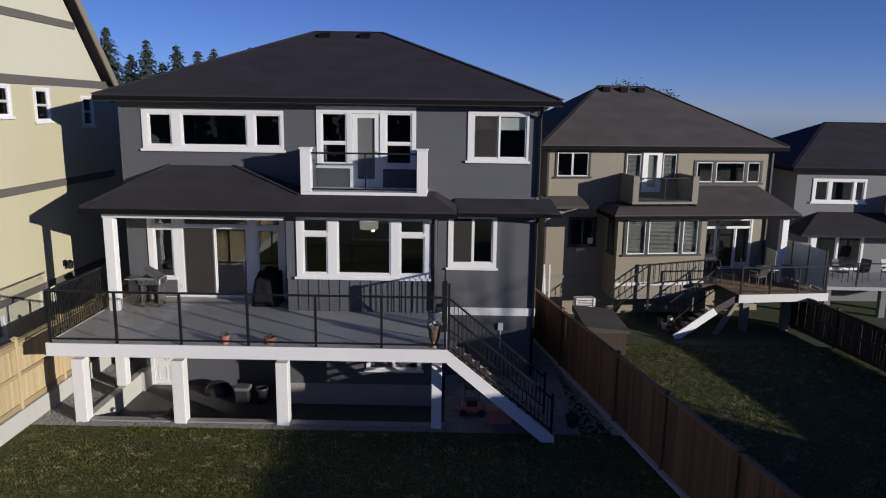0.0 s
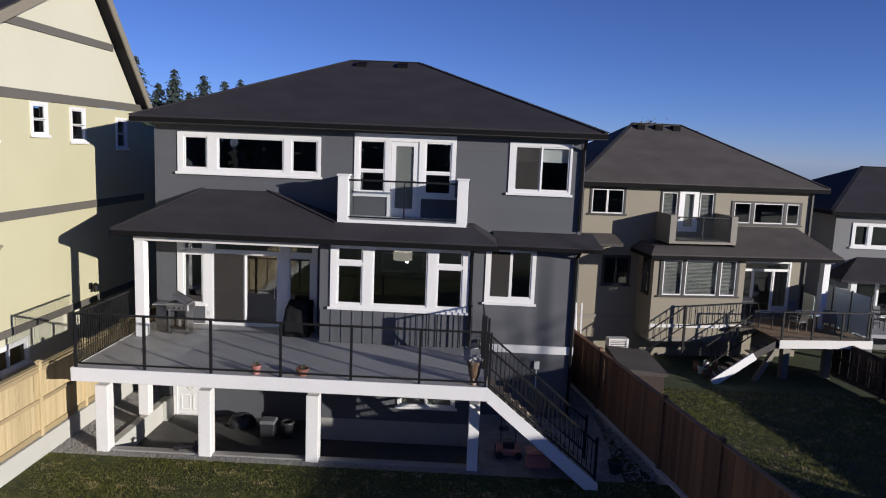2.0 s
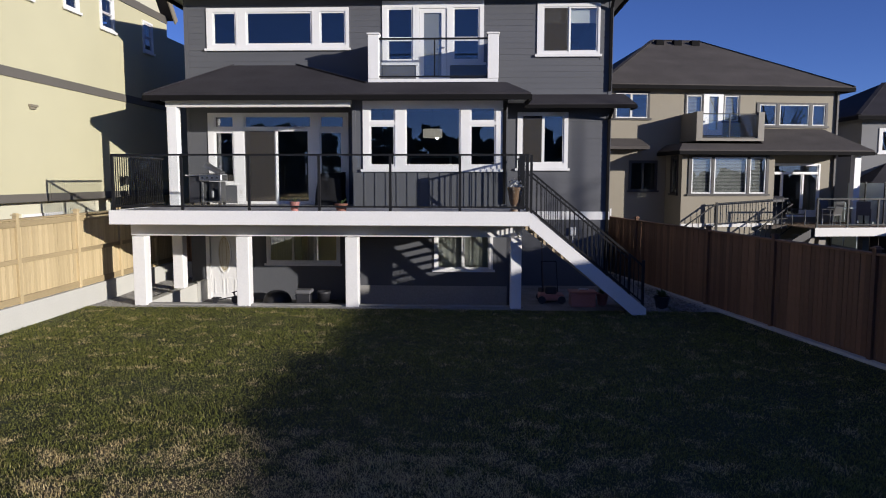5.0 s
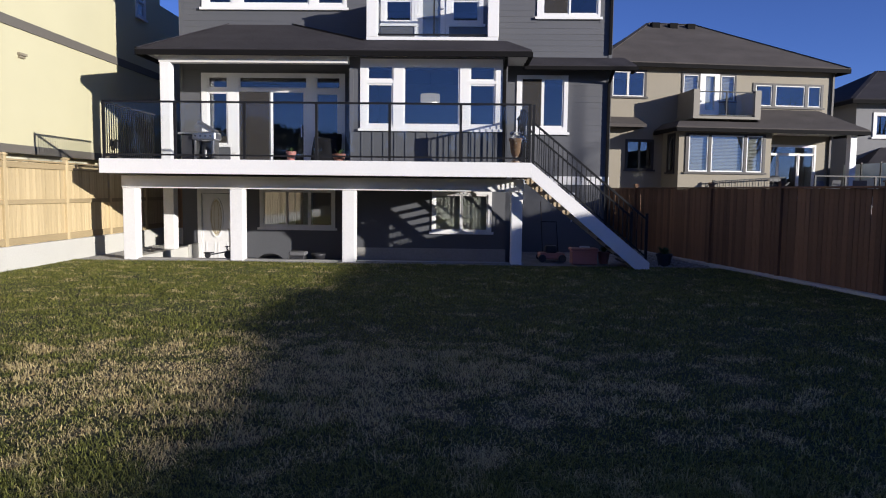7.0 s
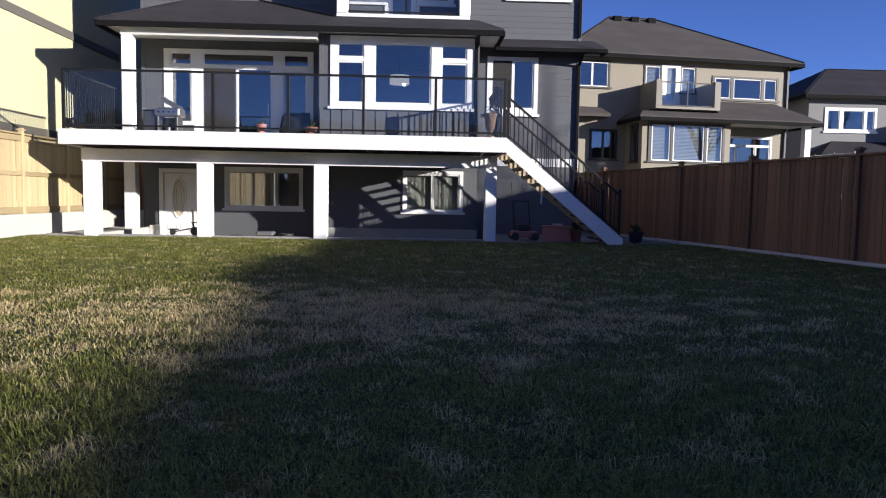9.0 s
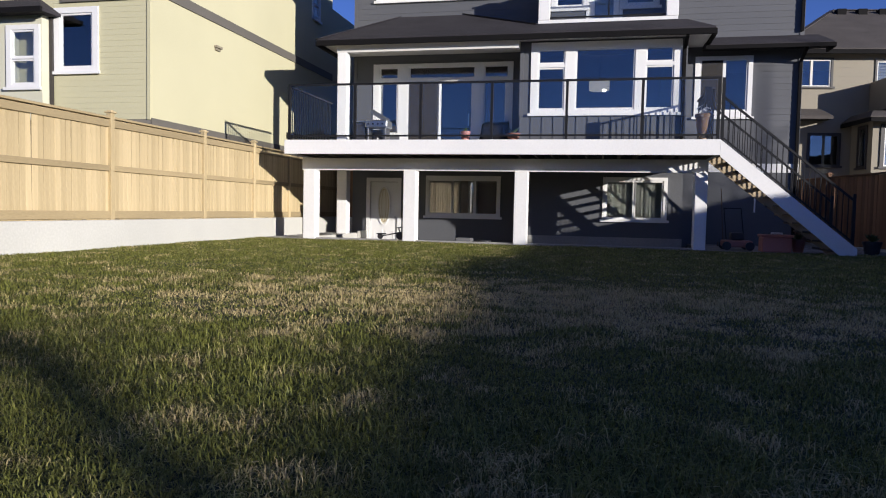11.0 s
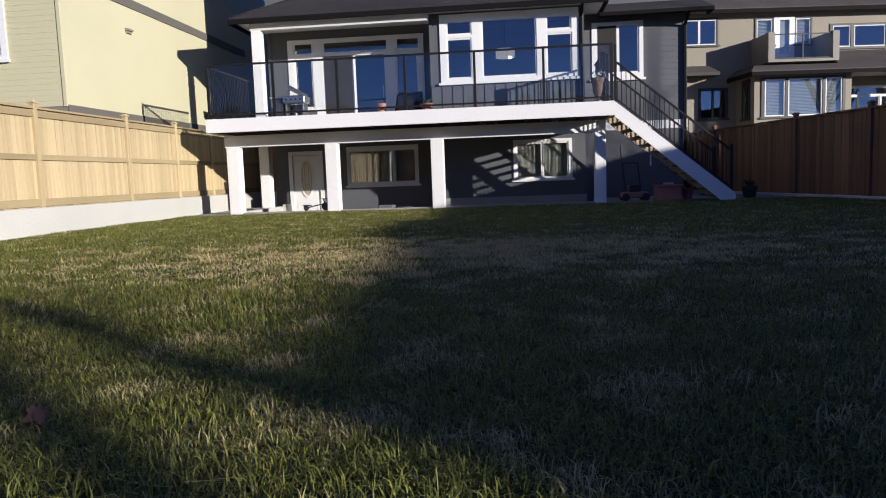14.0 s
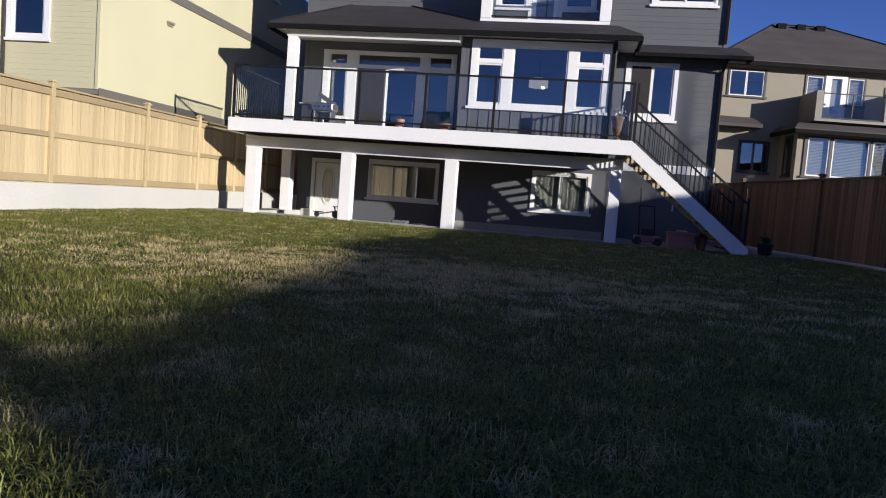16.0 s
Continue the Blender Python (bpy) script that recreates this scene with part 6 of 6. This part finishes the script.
mower = thing("lawn_mower", "red lawn mower with black handle under the stairs", "lawn mower")
boxpart("deck_shell", (3.75, 4.4, -3.1, -2.6, 0.06, 0.22), M_REDPLASTIC, mower, "", 0.03)
boxpart("engine", (3.92, 4.22, -3.0, -2.7, 0.221, 0.4), M_TOY, mower, "", 0.03)
for x in (3.82, 4.33):
    for y in (-3.13, -2.57):
        bm = bmesh.new()
        tube(bm, (x, y - 0.03, 0.09), (x, y + 0.03, 0.09), 0.1, 0.1, 14)
        part("wheel", bm, M_TOY, mower)
bm = bmesh.new()
for x in (3.88, 4.28):
    beam(bm, (x, -2.65, 0.2), (x, -2.15, 0.98), 0.025, 0.025)
beam(bm, (3.88, -2.15, 0.98), (4.28, -2.15, 0.98), 0.025, 0.025)
part("handle", bm, M_BLACK, mower)
crate = thing("storage_box", "faded terracotta-red plastic storage box by the stairs", "storage box")
boxpart("body", (4.5, 5.12, -3.6, -3.18, -0.01, 0.33), M_REDPLASTIC, crate, "", 0.02)
boxpart("lid", (4.47, 5.15, -3.63, -3.15, 0.331, 0.39), M_REDPLASTIC, crate, "", 0.015)
bm = bmesh.new()
tube(bm, (4.72, -3.4, 0.42), (4.95, -3.4, 0.42), 0.02, 0.02, 8)
tube(bm, (4.72, -3.4, 0.39), (4.72, -3.4, 0.43), 0.015, 0.015, 8)
tube(bm, (4.95, -3.4, 0.39), (4.95, -3.4, 0.43), 0.015, 0.015, 8)
part("handle", bm, M_WHITE, crate)
bucket = pot(5.35, -3.2, -0.01, 0.16, 0.3, "red plastic bucket planter beside the storage box", mat=M_REDPLASTIC, seed=6)
pot(6.75, -3.6, -0.01, 0.2, 0.3, "dark planter with a leafy shrub by the fence", mat=M_TOY, seed=7)
bm = bmesh.new()
tube(bm, (4.05, -1.2, 0.0), (4.0, -0.9, 1.5), 0.015, 0.013, 8)
box(bm, 3.9, 4.18, -1.25, -1.2, 0.0, 0.12)
tagged(part("garden_rake", bm, M_BARK), "wooden-handled garden rake leaning on the wall", "rake")

# ---- yard bits ----
bm = bmesh.new()
lobes = 11
rim = []
for k in range(lobes * 2):
    a = k * math.tau / (lobes * 2)
    r = (0.055 + 0.012 * math.sin(k * 2.3)) if k % 2 == 0 else 0.032
    rim.append((-0.566 + r * math.cos(a), -19.78 + r * math.sin(a) * 0.6, 0.055 + r * math.sin(a) * 0.7 + 0.012 * math.sin(3 * a)))
low_side = [(x, y + 0.002, z - 0.003) for x, y, z in rim]
solid(bm, [tuple(rim), tuple(low_side[::-1])] + [(rim[k], low_side[k], low_side[(k + 1) % 22], rim[(k + 1) % 22]) for k in range(22)])
tagged(part("fallen_leaf", bm, M_DRYLEAF), "curled dry brown maple leaf on the grass", "leaf")


def stones(name, areas, seed, label):
    rnd = random.Random(seed)
    verts, faces = [], []
    for x0, x1, y0, y1, n, z in areas:
        for k in range(n):
            c = Vector((rnd.uniform(x0, x1), rnd.uniform(y0, y1), z))
            r, sq, turn = rnd.uniform(0.018, 0.05), rnd.uniform(0.5, 0.8), rnd.uniform(0, 6)
            i = len(verts)
            ring = [(c.x + r * math.cos(turn + j * 1.2566) * rnd.uniform(0.8, 1.2), c.y + r * math.sin(turn + j * 1.2566), c.z + r * 0.2) for j in range(5)]
            verts += ring + [(c.x, c.y, c.z + r * sq)] + [(p[0], p[1], c.z - 0.005) for p in ring]
            for j in range(5):
                q = (j + 1) % 5
                faces += [(i + j, i + q, i + 5), (i + 6 + j, i + 6 + q, i + q, i + j)]
    me = bpy.data.meshes.new(name)
    me.from_pydata(verts, [], faces)
    me.materials.append(M_STONE)
    return tagged(new(name, me), label, "gravel", kind="stuff")


stones("gravel", [(-6.43, 3.2, -4.15, -3.87, 2600, -0.012), (-7.58, -6.45, -4.1, 0.5, 3400, -0.01), (6.2, 7.8, -4.0, 4.0, 1500, -0.01)], 11, "loose grey gravel stones along the patio edge")

# ---- things by the tan house ----
ac = thing("air_conditioner", "white outdoor air conditioner unit beside the tan house", "air conditioner")
boxpart("body", (8.4, 9.2, 6.9, 7.3, 0.15, 0.75), M_SOFFIT, ac, "", 0.015)
boxpart("stand", (8.45, 9.15, 6.95, 7.25, -0.3, 0.149), M_CONC, ac)
for k in range(7):
    boxpart("grille_slat", (8.47, 9.13, 6.885, 6.899, 0.2 + k * 0.075, 0.23 + k * 0.075), M_TOY, ac)
shed = thing("storage_shed", "low brown garden storage box beside the fence", "shed")
boxpart("body", (8.35, 9.75, 2.9, 5.6, -0.3, 0.55), M_FENCE_DARK, shed)
bm = bmesh.new()
solid(bm, [((8.25, 2.8, 0.56), (9.85, 2.8, 0.56), (9.85, 5.7, 0.56), (8.25, 5.7, 0.56)), ((8.25, 2.8, 0.8), (8.25, 5.7, 0.8), (9.85, 5.7, 0.66), (9.85, 2.8, 0.66)),
           ((8.25, 2.8, 0.56), (8.25, 5.7, 0.56), (8.25, 5.7, 0.8), (8.25, 2.8, 0.8)), ((9.85, 2.8, 0.56), (9.85, 2.8, 0.66), (9.85, 5.7, 0.66), (9.85, 5.7, 0.56)),
           ((8.25, 2.8, 0.56), (8.25, 2.8, 0.8), (9.85, 2.8, 0.66), (9.85, 2.8, 0.56)), ((8.25, 5.7, 0.56), (9.85, 5.7, 0.56), (9.85, 5.7, 0.66), (8.25, 5.7, 0.8))])
part("lid", bm, M_ROOF_BROWN, shed)
for x, lean in ((7.25, 0.1), (7.4, -0.06), (7.55, 0.03)):
    bm = bmesh.new()
    beam(bm, (x, 7.2, -0.01), (x + lean, 7.6, 2.0), 0.06, 0.05)
    tagged(part("plank", bm, M_WHITE), "white-painted plank leaning in the side passage", "plank", "leaning planks")


tan_things = []


def patio_chair(x, y, z, turn, mat, label):
    c = thing("patio_chair", label, "chair", "patio chairs")
    for dx in (-0.22, 0.22):
        for dy in (-0.22, 0.22):
            bm = bmesh.new()
            tube(bm, (dx, dy, 0), (dx, dy, 0.62 if dy < 0 else 0.42), 0.016, 0.016, 6)
            part("leg", bm, mat, c)
        bm = bmesh.new()
        beam(bm, (dx, -0.24, 0.63), (dx, 0.22, 0.63), 0.04, 0.02)
        part("armrest", bm, mat, c)
    boxpart("seat", (-0.24, 0.24, -0.24, 0.24, 0.41, 0.44), mat, c, "", 0.008)
    bm = bmesh.new()
    beam(bm, (0, 0.22, 0.44), (0, 0.34, 0.95), 0.46, 0.025, (0, 1, 0.2))
    part("backrest", bm, mat, c)
    c.matrix_world = pose(x, y, z, 0, 0, turn)
    return c


for x, y, turn, mat, label in ((15.4, 5.9, 200, M_STEEL, "pale steel patio chair on the wooden deck"), (16.6, 5.8, 140, M_GREYCLOTH, "grey patio chair on the wooden deck"), (16.0, 6.9, 20, M_GREYCLOTH, "grey patio chair on the wooden deck"), (14.4, 6.4, 60, M_TOY, "dark patio chair on the wooden deck")):
    tan_things.append(patio_chair(x, y, 1.6, turn, mat, label))
for x, y, turn in ((20.6, 9.2, 30), (21.6, 9.4, 300), (22.8, 9.3, 10)):
    patio_chair(x, y, 1.1, turn, M_TOY, "dark patio chair on the far deck")
tab = thing("patio_table", "round glass-topped patio table on the wooden deck", "table")
bm = bmesh.new()
lathe(bm, 16.0, 6.2, 2.28, [(0.5, 0), (0.5, 0.02)], 24)
part("tabletop", bm, M_FROST, tab)
for k in range(4):
    bm = bmesh.new()
    a = k * math.tau / 4 + 0.4
    tube(bm, (16.0 + 0.4 * math.cos(a), 6.2 + 0.4 * math.sin(a), 1.6), (16.0 + 0.3 * math.cos(a), 6.2 + 0.3 * math.sin(a), 2.28), 0.016, 0.016, 6)
    part("leg", bm, M_TOY, tab)
tb = thing("barbecue", "dark covered barbecue on the tan house deck", "barbecue")
boxpart("body", (13.45, 14.15, 6.8, 7.3, 1.6, 2.4), M_TOY, tb, "", 0.04)
boxpart("lid", (13.47, 14.13, 6.82, 7.28, 2.401, 2.72), M_TOY, tb, "", 0.1)
boxpart("side_shelf", (13.05, 13.44, 6.85, 7.25, 2.3, 2.34), M_TOY, tb, "", 0.006)
for k in range(9):
    tan_things.append(pot(11.6 + (k % 3) * 0.4, 5.3 + (k // 3) * 0.4, -0.06, 0.12, 0.2 + 0.08 * (k // 3), "pale flower pot grouped under the stairs", mat=M_SOFFIT if k % 2 else M_TERRA, seed=30 + k))

# the tan house and all that belongs to it stand turned to the row
TURN_T = pose(7.5, 8.0, 0, 0, 0, 8) @ Matrix.Diagonal((1.04, 1, 1, 1)) @ pose(-7.5, -8.2, 0)
DROP = pose(0, 0, -0.2)
for ob in [tan, ac]:
    ob.matrix_world = TURN_T @ ob.matrix_basis
for ob in [tdeck, trail, screen, tst, tsr, tab, tb] + tan_things:
    ob.matrix_world = TURN_T @ DROP @ ob.matrix_basis
